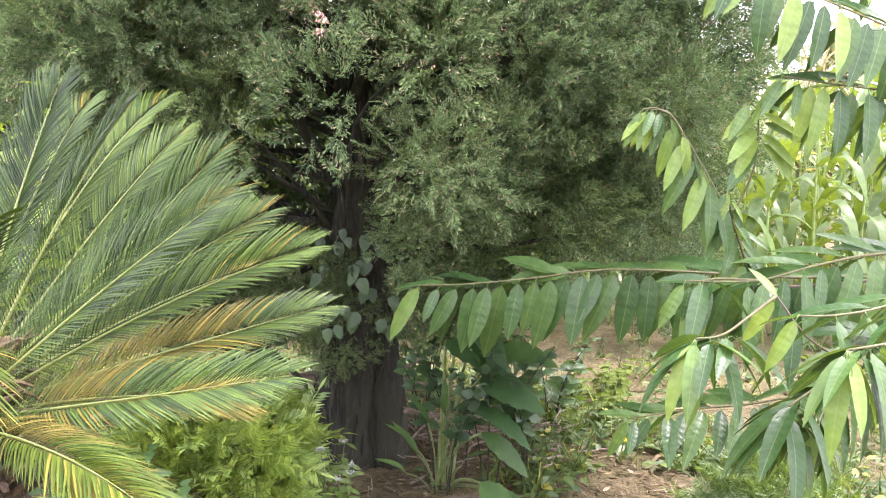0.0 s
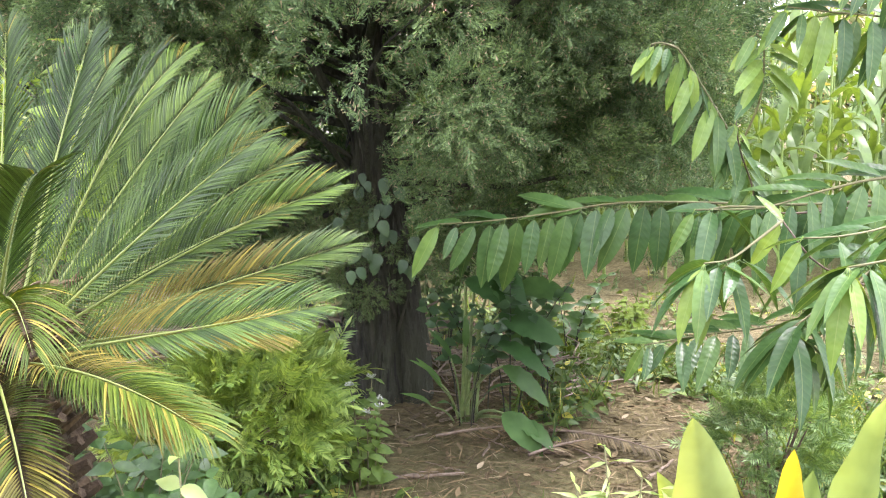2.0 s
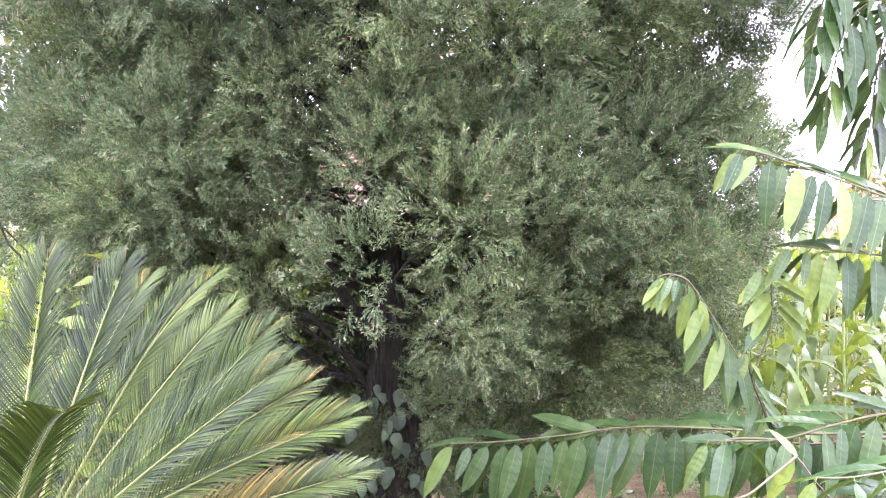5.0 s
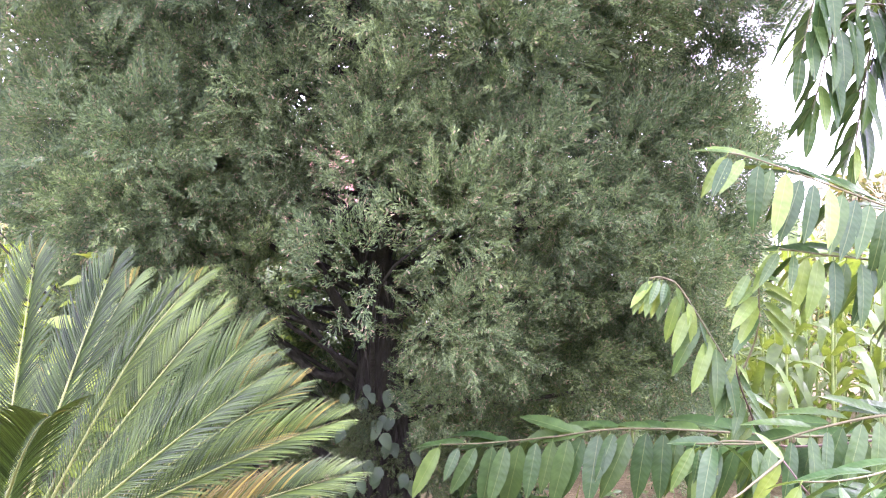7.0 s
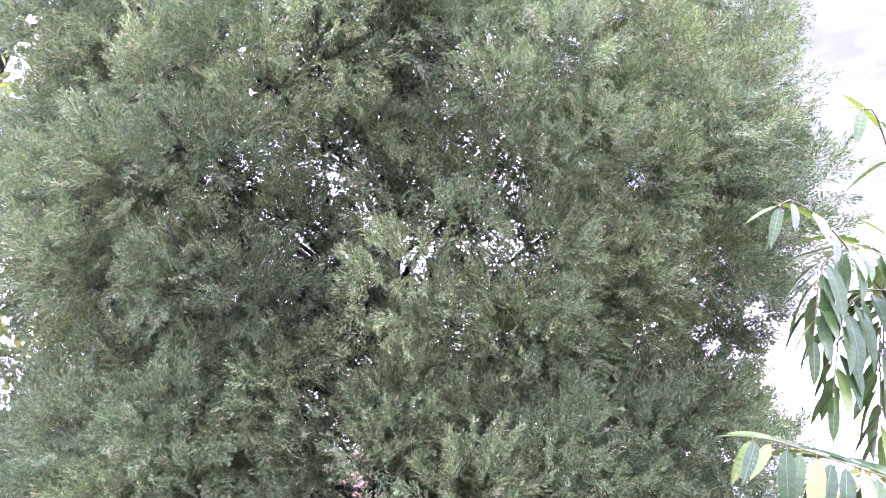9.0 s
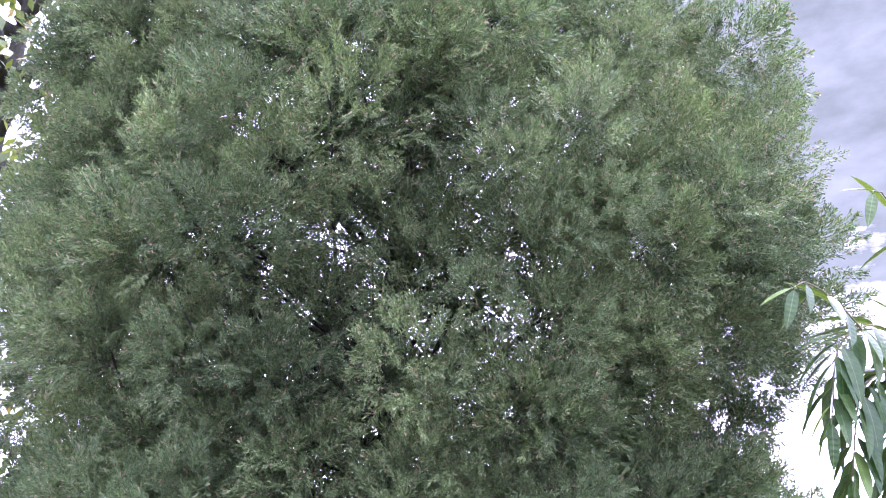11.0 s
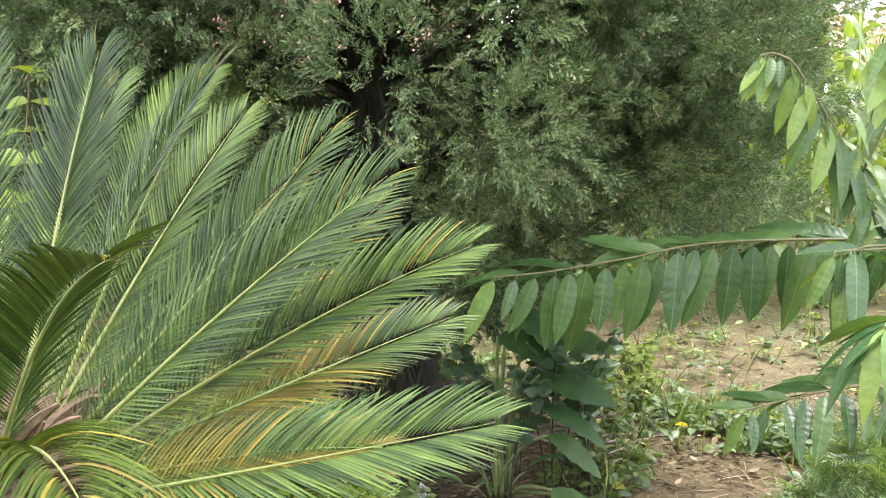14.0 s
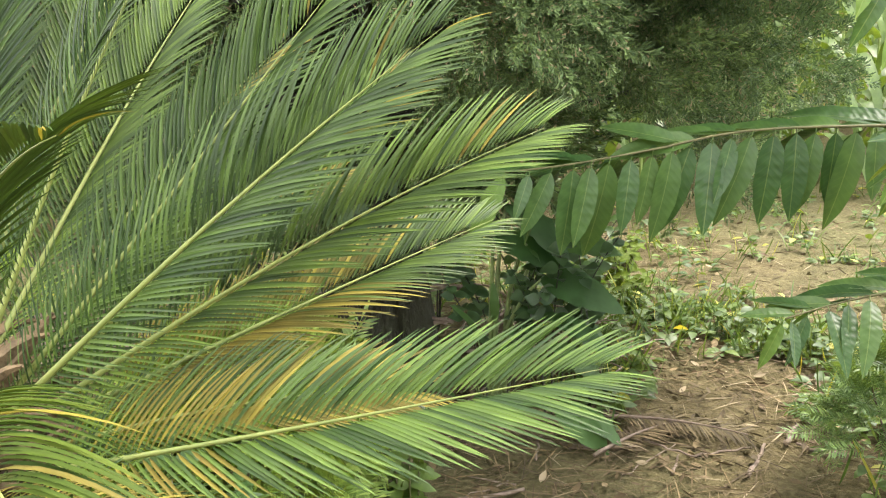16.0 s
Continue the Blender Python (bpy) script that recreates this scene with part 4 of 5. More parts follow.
# ---- corn ----
def corn_variant(seed):
    rng = np.random.default_rng(seed)
    tall = rng.uniform(1.75, 2.15)
    plant = thing("corn_plant", "tall green corn plant with long arching leaves and tassel", "corn", group="corn field")
    stem = spline([[0, 0, -0.05], [0.02, 0.01, tall * 0.5], [0.03, 0.0, tall]], 10)
    put("stalk", mesh_of("stalk", *tube(stem, np.linspace(0.014, 0.006, 10), 7), STALK), plant)
    for k in range(12):
        z = tall * (0.12 + 0.78 * k / 10)
        a = k * np.pi + rng.uniform(-0.5, 0.5)
        size = rng.uniform(0.6, 0.85) * (1 - 0.35 * abs(k / 10 - 0.45))
        n = 10
        s = np.linspace(0, 1, n)
        rise = rng.uniform(0.5, 0.75)
        x = size * (0.85 * s - 0.15 * s ** 3)
        zz = size * (rise * s - rng.uniform(0.75, 1.25) * s ** 2.2)
        w = 0.050 * np.sin(np.pi * (0.12 + 0.88 * s)) ** 0.6
        w[-1] = 0.001
        rip = 0.012 * np.sin(s * 15 + rng.uniform(0, 6)) * np.sin(np.pi * s)
        rows = [np.stack([x, u * w, zz + 0.35 * abs(u) * w + u * rip], -1) for u in (-1, 0, 1)]
        v = np.stack(rows, 1).reshape(-1, 3)
        i = (np.arange(n - 1)[:, None] * 3 + np.arange(2)[None]).ravel()
        c, e = math.cos(a), math.sin(a)
        v = v @ np.array([[c, e, 0], [-e, c, 0], [0, 0, 1]]) + [0.02, 0, z]
        put("leaf", mesh_of("leaf", v, np.stack([i, i + 1, i + 4, i + 3], -1), CORN), plant)
    spikes = [tube([[0.03, 0, tall - 0.02], [0.03, 0, tall + 0.25]], [0.004, 0.002], 4)]
    for k in range(8):
        a = rng.uniform(0, 6.28)
        spikes.append(tube(bezier([0.03, 0, tall + 0.04 * k * 0.5], [0.03 + 0.06 * math.cos(a), 0.06 * math.sin(a), tall + 0.16], [0.03 + 0.12 * math.cos(a), 0.12 * math.sin(a), tall + 0.2], 4), 0.003, 4))
    put("tassel", mesh_of("tassel", *joined(spikes), TASSEL), plant)
    return plant


def corn_field():
    rng = np.random.default_rng(8)
    kinds = [corn_variant(40 + k) for k in range(5)]
    used = set()
    for row in range(4):
        y = 6.9 + 0.7 * row
        for k in range(38):
            x = -6.0 + 0.42 * k + rng.uniform(-0.12, 0.12) + 0.2 * (row % 2)
            src = kinds[int(rng.integers(0, 5))]
            m = pose(x, y + rng.uniform(-0.15, 0.15), 0, 0, 0, rng.uniform(0, 360))
            if src.name not in used:
                used.add(src.name)
                src.matrix_basis = m
            else:
                copy_thing(src, m)
    # the rows further back, joined
    parts = {}
    for row in range(6):
        for k in range(52):
            src = kinds[int(rng.integers(0, 5))]
            a = rng.uniform(0, 6.28)
            spin = np.array([[math.cos(a), -math.sin(a), 0], [math.sin(a), math.cos(a), 0], [0, 0, 1]])
            for ob in src.children:
                n = len(ob.data.vertices)
                co = np.zeros(n * 3, np.float32)
                ob.data.vertices.foreach_get("co", co)
                key = ob.data.name
                parts.setdefault(key, (ob.data, []))[1].append(co.reshape(-1, 3) @ spin.T + [-9 + 0.42 * k + rng.uniform(-0.15, 0.15), 9.8 + 0.75 * row, 0])
    by_mat = {}
    for me, copies in parts.values():
        polys = [list(f.vertices) for f in me.polygons]
        arrays = [np.array([f for f in polys if len(f) == n]) for n in (3, 4)]
        arrays = [a for a in arrays if len(a)]
        for c in copies:
            by_mat.setdefault(me.materials[0], []).append((c, arrays))
    for mat, pieces in by_mat.items():
        tagged(put("corn_stand", mesh_of("corn_stand", *joined(pieces), mat)), "dense green corn standing in rows beyond the garden", "corn", kind="stuff")


corn_field()


# ---- broadleaf trees behind ----
def broadleaf(place, tall, spread, leaf_mat, seed, leaves, size, label, low=0.35, group=""):
    rng = np.random.default_rng(seed)
    tree = thing("broadleaf_tree", label, "tree", place, group)
    stem = spline([[0, 0, -0.1], [0.1, 0, tall * 0.3], [0.0, 0.1, tall * 0.6], [0.1, 0, tall * 0.92]], 14)
    put("trunk", mesh_of("trunk", *tube(stem, np.linspace(0.025 * tall, 0.004 * tall, 14), 8, 0.08, rng), BARK), tree)
    leaf = blade(size, size * 0.5, 3, 0.2, 0.15)
    per = leaves // 34
    vs = []
    for k in range(34):
        a, z = k * 2.39996, tall * (low + (0.97 - low) * k / 33)
        r = spread * math.sin(math.pi * (0.18 + 0.78 * k / 33)) * rng.uniform(0.45, 1.0)
        end = np.array([r * math.cos(a), r * math.sin(a), z])
        start = np.array([0.05, 0, z - 0.4 * r])
        put("limb", mesh_of("limb", *tube(bezier(start, 0.5 * (start + end) + [0, 0, 0.1 * r], end, 6), np.linspace(0.008 * tall, 0.0012 * tall, 6), 5), BARK), tree)
        d = unit(rng.normal(size=(per, 3)))
        rad = spread * rng.uniform(0.2, 0.36)
        p = end * 0.9 + start * 0.1 + d * rad * rng.uniform(0.25, 1.0, (per, 1)) ** 0.6 * [1, 1, 0.75]
        vs.append(scatter(leaf, p, unit(d + 0.8 * rng.normal(size=d.shape) + [0, 0, -0.3]), unit(rng.normal(size=d.shape) + [0, 0, 1.2]), rng.uniform(0.7, 1.25, per)))
    ob = put("crown", mesh_of("crown", *joined(vs), leaf_mat), tree)
    return tree


broadleaf((-3.6, 5.6, 0), 7.6, 1.75, TREELEAF, 5, 6400, 0.11, "broadleaf tree with small oval leaves and open crown")
broadleaf((-2.85, 6.1, 0), 1.75, 0.62, SUNLEAF, 6, 1500, 0.11, "low shrub with bright lime green leaves", 0.3)
for k, (x, y, tall, spread) in enumerate([(9.5, 22, 4.2, 2.6), (14.5, 24, 5.0, 3.0), (5.8, 24, 3.6, 2.4), (20, 25, 5.2, 3.2), (-10.5, 20, 4.6, 2.8), (-15.5, 22, 5.2, 3.0), (-6.5, 24, 4.0, 2.6)]):
    broadleaf((x, y, 0), tall, spread, FARLEAF, 60 + k, 2300, 0.34, "distant shrubby tree with dry olive-green foliage", 0.12, "trees beyond the field")


# ---- house beyond the field ----
def house():
    h = thing("house", "small house with pale plaster walls and red tiled roof", "house", (-1.2, 19.0, 0))
    def box(x0, x1, y0, y1, z0, z1):
        v = [[x, y, z] for z in (z0, z1) for y in (y0, y1) for x in (x0, x1)]
        return np.array(v, float), np.array([[0, 2, 3, 1], [4, 5, 7, 6], [0, 1, 5, 4], [2, 6, 7, 3], [0, 4, 6, 2], [1, 3, 7, 5]])
    wall = put("wall", mesh_of("wall", *box(-2.8, 2.8, 0, 6, -0.1, 2.7), PLASTER, False), h)
    for x in (-1.6, 1.5):
        w = put("window", mesh_of("window", *box(x - 0.5, x + 0.5, -0.06, 0.1, 1.0, 2.1), WINDOW, False), wall)
        put("frame", mesh_of("frame", *joined([box(x - 0.58, x + 0.58, -0.1, 0.02, 2.1, 2.18), box(x - 0.58, x + 0.58, -0.14, 0.02, 0.9, 0.998), box(x - 0.03, x + 0.03, -0.09, -0.062, 1.0, 2.1)]), PLASTER, False), w)
    # tiled slopes: courses of half-round tiles
    pieces = [box(-3.1, 3.1, -0.5, 6.5, 2.702, 2.76)]
    for k in range(31):
        x = -3.1 + 0.2 * k + 0.1
        for sgn in (0, 1):
            a = np.array([x, -0.55 if not sgn else 6.55, 2.78])
            b = np.array([x, 3.0, 4.6])
            n = 15
            pts = np.linspace(a, b, n)
            pieces.append(tube(pts, 0.095 + 0.018 * (np.arange(n) % 2), 6))
    pieces.append(tube([[-3.15, 3, 4.66], [3.15, 3, 4.66]], 0.13, 8))
    put("roof", mesh_of("roof", *joined(pieces), TILE, False), h, label="red clay tile roof")


house()


# ---- shrubs and weeds near the path ----
def feathery_shrub(name, place, size, mat, seed, count, label, tall=1.0, leaf_size=1.0):
    """A dense small shrub of many forked, feathery sprigs."""
    rng = np.random.default_rng(seed)
    ob = thing(name, label, "shrub", place)
    base, up = [], []
    leaf = blade(0.046 * leaf_size, 0.0085 * leaf_size, 3, 0.2, 0.15)
    # one sprig: a fan of narrow leaflets
    sp, sd = [], []
    for k in range(11):
        x = 0.010 + 0.009 * k
        for sgn in (-1, 1):
            sp.append([x, 0, 0]), sd.append([0.75, sgn, rng.uniform(-0.1, 0.3)])
    sp.append([0.11, 0, 0]), sd.append([1, 0, 0])
    sprig = scatter(leaf, np.array(sp), np.array(sd, float), np.array([0, 0, 1.0]) + 0 * np.array(sp), rng.uniform(0.7, 1.2, len(sp)))
    sprig = joined([sprig, tube([[0, 0, 0], [0.12, 0, 0]], [0.0012, 0.0006], 3)])
    d = unit(rng.normal(size=(count, 3)) + [0, -0.15, 0.35])
    d[:, 2] = np.abs(d[:, 2]) * 1.0 - 0.15
    p = d * np.array([size, size * 0.8, size * tall]) * rng.uniform(0.55, 1.0, (count, 1)) ** 0.5 + [0, 0, size * 0.55 * tall]
    p[:, 2] = np.maximum(p[:, 2], 0.02)
    lumps = 1 + 0.18 * np.sin(7 * p[:, :1] + 3) * np.sin(9 * p[:, 2:] + 1)
    p = p * lumps
    dirs = unit(d + 0.55 * rng.normal(size=d.shape) + [0, 0, 0.1])
    f = put("foliage", mesh_of("foliage", *scatter(sprig, p, dirs, unit(rng.normal(size=d.shape) + [0, 0, 1]), rng.uniform(0.7, 1.25, count)), mat), ob)
    f["kind"] = "stuff"
    for k in range(7):
        a = rng.uniform(0, 6.28)
        put("stem", mesh_of("stem", *tube(bezier([0, 0, -0.03], [0.05 * math.cos(a), 0.05 * math.sin(a), size * 0.5], [0.6 * size * math.cos(a), 0.6 * size * math.sin(a), size * tall], 6), np.linspace(0.006, 0.002, 6), 5), TWIG), ob)
    return ob


feathery_shrub("feathery_bush", (-0.80, 3.0, 0.0), 0.36, FERNY, 1, 1250, "bright green feathery bush under the palm fronds", 1.1)
feathery_shrub("small_cypress_bush", (1.07, 2.95, 0.0), 0.21, MIDLEAF, 2, 380, "small dark green fine-leaved bush in shade", 1.5, 0.6)


def leafy_weed(name, place, tall, stems, leaf_len, mat, seed, label, lean=0.3, per=10, flowers=0, category="weed", width=0.5, bare=0.2, bark=None):
    rng = np.random.default_rng(seed)
    ob = thing(name, label, category, place)
    leaf = mesh_of("leaf", *blade(leaf_len, leaf_len * width, 7, 0.25, 0.25, 0.38, 0.004, 5), mat)
    for k in range(stems):
        a = rng.uniform(0, 6.28)
        h = tall * rng.uniform(0.7, 1.0)
        line = bezier([0.03 * math.cos(a), 0.03 * math.sin(a), -0.02], [0.03 * math.cos(a), 0.03 * math.sin(a), h * 0.6], [lean * h * math.cos(a), lean * h * math.sin(a), h], 8)
        st = put("stem", mesh_of("stem", *tube(line, np.linspace(0.0036, 0.0016, 8), 5), bark or GREEN_TWIG), ob)
        for j in range(per):
            s = bare + (1 - bare) * j / (per - 1)
            p = np.array([np.interp(s, np.linspace(0, 1, 8), line[:, i]) for i in range(3)])
            b = j * 1.57 + rng.uniform(-0.4, 0.4)
            for turn in (0, np.pi):
                d = unit([math.cos(b + turn), math.sin(b + turn), rng.uniform(-0.3, 0.45)])
                put("leaf", leaf, st, aim(p, d, unit(np.array([0, -0.55, 0.8]) + 0.25 * rng.normal(size=3)), (1.2 - 0.6 * s) * rng.uniform(0.8, 1.15)))
        if flowers:
            q = line[-1]
            puffs = []
            for _ in range(9):
                f = q + [rng.uniform(-0.016, 0.016), rng.uniform(-0.016, 0.016), rng.uniform(0.004, 0.012)]
                puffs.append(tube([q, f, f + [0, 0, 0.004]], [0.0008, 0.0022, 0.0030], 5))
            put("flower_head", mesh_of("flower_head", *joined(puffs), PETAL), st, label="small whitish flower head")
    return ob


leafy_weed("flowering_weed", (-0.33, 2.95, 0.0), 0.44, 6, 0.072, WEED, 3, "green weed with ovate leaves and whitish flower head", 0.16, 7, 1)
for k, (x, y, h) in enumerate([(-1.0, 2.3, 0.58), (-0.8, 2.1, 0.55), (-0.68, 1.85, 0.46), (-1.25, 2.15, 0.58), (-0.95, 1.4, 0.3), (-0.45, 2.3, 0.25), (-1.45, 2.5, 0.45), (-0.85, 2.5, 0.5), (-0.75, 1.6, 0.3), (-0.62, 2.2, 0.36), (-0.70, 1.34, 0.52), (-0.55, 1.42, 0.46), (-0.84, 1.22, 0.56), (-0.44, 1.62, 0.36), (-0.6, 1.72, 0.48), (-0.98, 1.3, 0.54), (-0.36, 1.95, 0.3)]):
    leafy_weed("leafy_weed", (x, y, 0), h, 5, 0.11, DARKLEAF, 70 + k, "dark green leafy weed in the palm's shade", 0.4, 6)
for k, (x, y, h) in enumerate([(0.30, 4.35, 0.6), (-0.08, 4.4, 0.7), (0.55, 4.5, 0.5), (-0.8, 4.25, 0.7), (-1.0, 3.7, 0.45), (-1.0, 5.0, 0.8), (-0.65, 5.2, 0.75), (-1.35, 4.9, 0.7), (-0.45, 4.7, 0.6)]):
    leafy_weed("shade_shrub", (x, y, 0), h, 5, 0.10, DARKLEAF, 80 + k, "dark leafy shrub growing in the tree's shade", 0.4, 5, category="shrub", bare=0.45, bark=BARK)
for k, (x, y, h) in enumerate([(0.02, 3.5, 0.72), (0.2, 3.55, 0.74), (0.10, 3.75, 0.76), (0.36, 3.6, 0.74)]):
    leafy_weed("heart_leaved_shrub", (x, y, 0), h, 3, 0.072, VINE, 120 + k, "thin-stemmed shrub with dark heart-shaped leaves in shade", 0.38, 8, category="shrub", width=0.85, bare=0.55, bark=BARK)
leafy_weed("lime_shrub", (-1.26, 2.60, 0.0), 1.56, 7, 0.16, SUNLEAF, 92, "tall shrub with bright lime green leaves behind the palm", 0.13, 6, category="shrub", width=0.5, bare=0.72, bark=TWIG)
leafy_weed("pale_sprig", (0.31, 1.58, 0.0), 0.69, 13, 0.085, LIME, 91, "pale lime fine-leaved sprig", 0.16, 8, width=0.15, bare=0.62)
leafy_weed("lime_sprig", (-0.42, 1.25, 0.0), 0.90, 2, 0.075, LIME, 90, "bright lime green leafy sprig", 0.05, 4, width=0.5, bare=0.78)


YELLOWGREEN = leafy("yellow_green_weed_leaf", (0.036, 0.084, 0.007), (0.105, 0.150, 0.011), (0.28, 0.26, 0.02), 0.06, 0.6, 0.2, 40, glow=1.2, spec=0.15)
for k, (x, y, h) in enumerate([(0.96, 5.14, 0.30), (0.82, 4.62, 0.24), (0.60, 4.40, 0.22), (0.58, 4.75, 0.30), (1.04, 5.40, 0.30), (0.74, 5.05, 0.26), (0.48, 4.15, 0.18), (0.92, 4.85, 0.2), (0.40, 4.6, 0.34)]):
    leafy_weed("yellow_green_weed", (x, y, 0), 0.65 * h, 6, 0.075, YELLOWGREEN, 140 + k, "low yellow-green leafy weed on the brown soil", 0.55, 5, bare=0.3)


SHOOT = plain("green_leaf_stalk", (0.10, 0.16, 0.05), (0.20, 0.26, 0.09), 0.5, 30, 0.2, 0.002)


def broad_plant():
    rng = np.random.default_rng(31)
    ob = thing("ginger_plant", "clump of broad green ginger-like leaves on arching stalks beside the trunk", "plant", (0.02, 3.62, 0.03))
    for k, (dx, dy, dz, size, wide) in enumerate([(0.10, -0.12, 0.60, 0.30, 0.16), (0.13, -0.18, 0.50, 0.30, 0.14), (0.06, 0.0, 0.70, 0.32, 0.17), (0.12, -0.22, 0.40, 0.28, 0.11), (0.14, -0.25, 0.31, 0.26, 0.10), (0.14, -0.30, 0.14, 0.24, 0.12), (0.20, -0.28, 0.10, 0.20, 0.10), (0.0, -0.1, 0.62, 0.26, 0.15), (0.2, 0.05, 0.56, 0.28, 0.15)]):
        base = np.array([0.04 * math.cos(k * 2.4), 0.04 * math.sin(k * 2.4), -0.02])
        end = np.array([dx, dy, dz])
        st = put("stalk", mesh_of("stalk", *tube(bezier(base, [0.25 * dx, 0.3 * dy, dz * 0.75], end, 8), np.linspace(0.010, 0.005, 8), 6), SHOOT), ob)
        d = unit([0.9, -0.35 + rng.uniform(-0.5, 0.4), (-0.2 if dz > 0.2 else -0.35) + rng.uniform(-0.45, 0.25)])
        put("leaf", mesh_of("leaf", *blade(0.9 * size, 0.9 * wide, 14, 0.22, 0.30, 0.42, 0.006, 5, 0.8), BROAD), st, aim(end, d, unit([rng.uniform(-0.4, 0.4), -0.45, 0.8])))
    # narrow young blades from the foot
    for k, (dx, dy, dz, size) in enumerate([(-0.06, -0.1, 0.30, 0.14), (-0.10, -0.12, 0.2, 0.16), (0.0, -0.08, 0.34, 0.13), (-0.14, -0.16, 0.12, 0.14), (-0.05, -0.2, 0.12, 0.14), (0.07, -0.18, 0.16, 0.18), (-0.10, -0.05, 0.16, 0.15)]):
        end = np.array([dx, dy, dz])
        st = put("stalk", mesh_of("stalk", *tube(bezier([0.3 * dx, 0.3 * dy, -0.02], [0.4 * dx, 0.4 * dy, dz * 0.6], end, 6), np.linspace(0.005, 0.003, 6), 5), SHOOT), ob)
        put("leaf", mesh_of("leaf", *blade(size, 0.03, 9, 0.3, 0.5, 0.42, 0.002, 4, 0.8), BROAD), st, aim(end, unit([dx, dy, 0.25]), (0.0, -0.45, 0.85)))
    return ob


broad_plant()


def trunk_vine():
    """Heart-leaved climber on the near side of the juniper's trunk."""
    rng = np.random.default_rng(17)
    ob = thing("climbing_vine", "climbing vine with heart-shaped green leaves on the tree trunk", "vine", TREE)
    line = spline([[0.0, -0.22, 0.0], [-0.04, -0.17, 0.4], [0.05, -0.15, 0.8], [-0.02, -0.14, 1.1]], 14)
    put("stem", mesh_of("stem", *tube(line, 0.0028, 5), BARK), ob)
    heart = blade(0.085, 0.058, 8, 0.15, 0.2, 0.32, 0, 1, 0.7)
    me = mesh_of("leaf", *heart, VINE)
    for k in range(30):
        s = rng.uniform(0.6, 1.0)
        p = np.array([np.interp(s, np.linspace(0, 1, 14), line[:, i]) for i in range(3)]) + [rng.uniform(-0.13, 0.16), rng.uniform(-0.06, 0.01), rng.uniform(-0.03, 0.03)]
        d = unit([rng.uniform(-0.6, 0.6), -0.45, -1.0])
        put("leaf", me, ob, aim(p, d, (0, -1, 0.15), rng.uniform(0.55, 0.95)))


trunk_vine()


def lime_plant():
    """Broad upright blades close to the path, the middle one golden."""
    ob = thing("lime_bladed_plant", "lime green plant with broad upright blades, one golden", "plant", (0.62, 1.52, 0.0))
    for k, (x0, x1, y1, z1, size, wide, mat) in enumerate([(-0.06, -0.24, -0.18, 0.845, 0.42, 0.12, LIME), (0.0, -0.06, -0.12, 0.78, 0.36, 0.07, GOLD), (0.03, 0.16, 0.06, 0.815, 0.46, 0.09, LIME), (0.02, 0.1, 0.22, 0.6, 0.36, 0.10, LIME), (-0.03, -0.2, 0.2, 0.62, 0.36, 0.10, LIME)]):
        tip = np.array([x1, y1, z1])
        base = np.array([x0 * 0.5, 0.0, 0.0])
        d = unit(tip - base)
        start = tip - d * size
        st = put("stalk", mesh_of("stalk", *tube([base, start + d * 0.03], [0.010, 0.006], 6), GREEN_TWIG), ob)
        put("blade", mesh_of("blade", *blade(size, wide, 16, 0.6, -0.05 + 0.06 * k, 0.45, 0.010, 3, 0.8), mat), st, aim(start, d, (0.1 * (k - 1), 0.9, 0.25)), "golden yellow blade" if mat is GOLD else "")


lime_plant()


# ---- litter, sticks, weeds on the ground ----
def ground_z(x, y):
    return height(np.asarray(x), np.asarray(y))


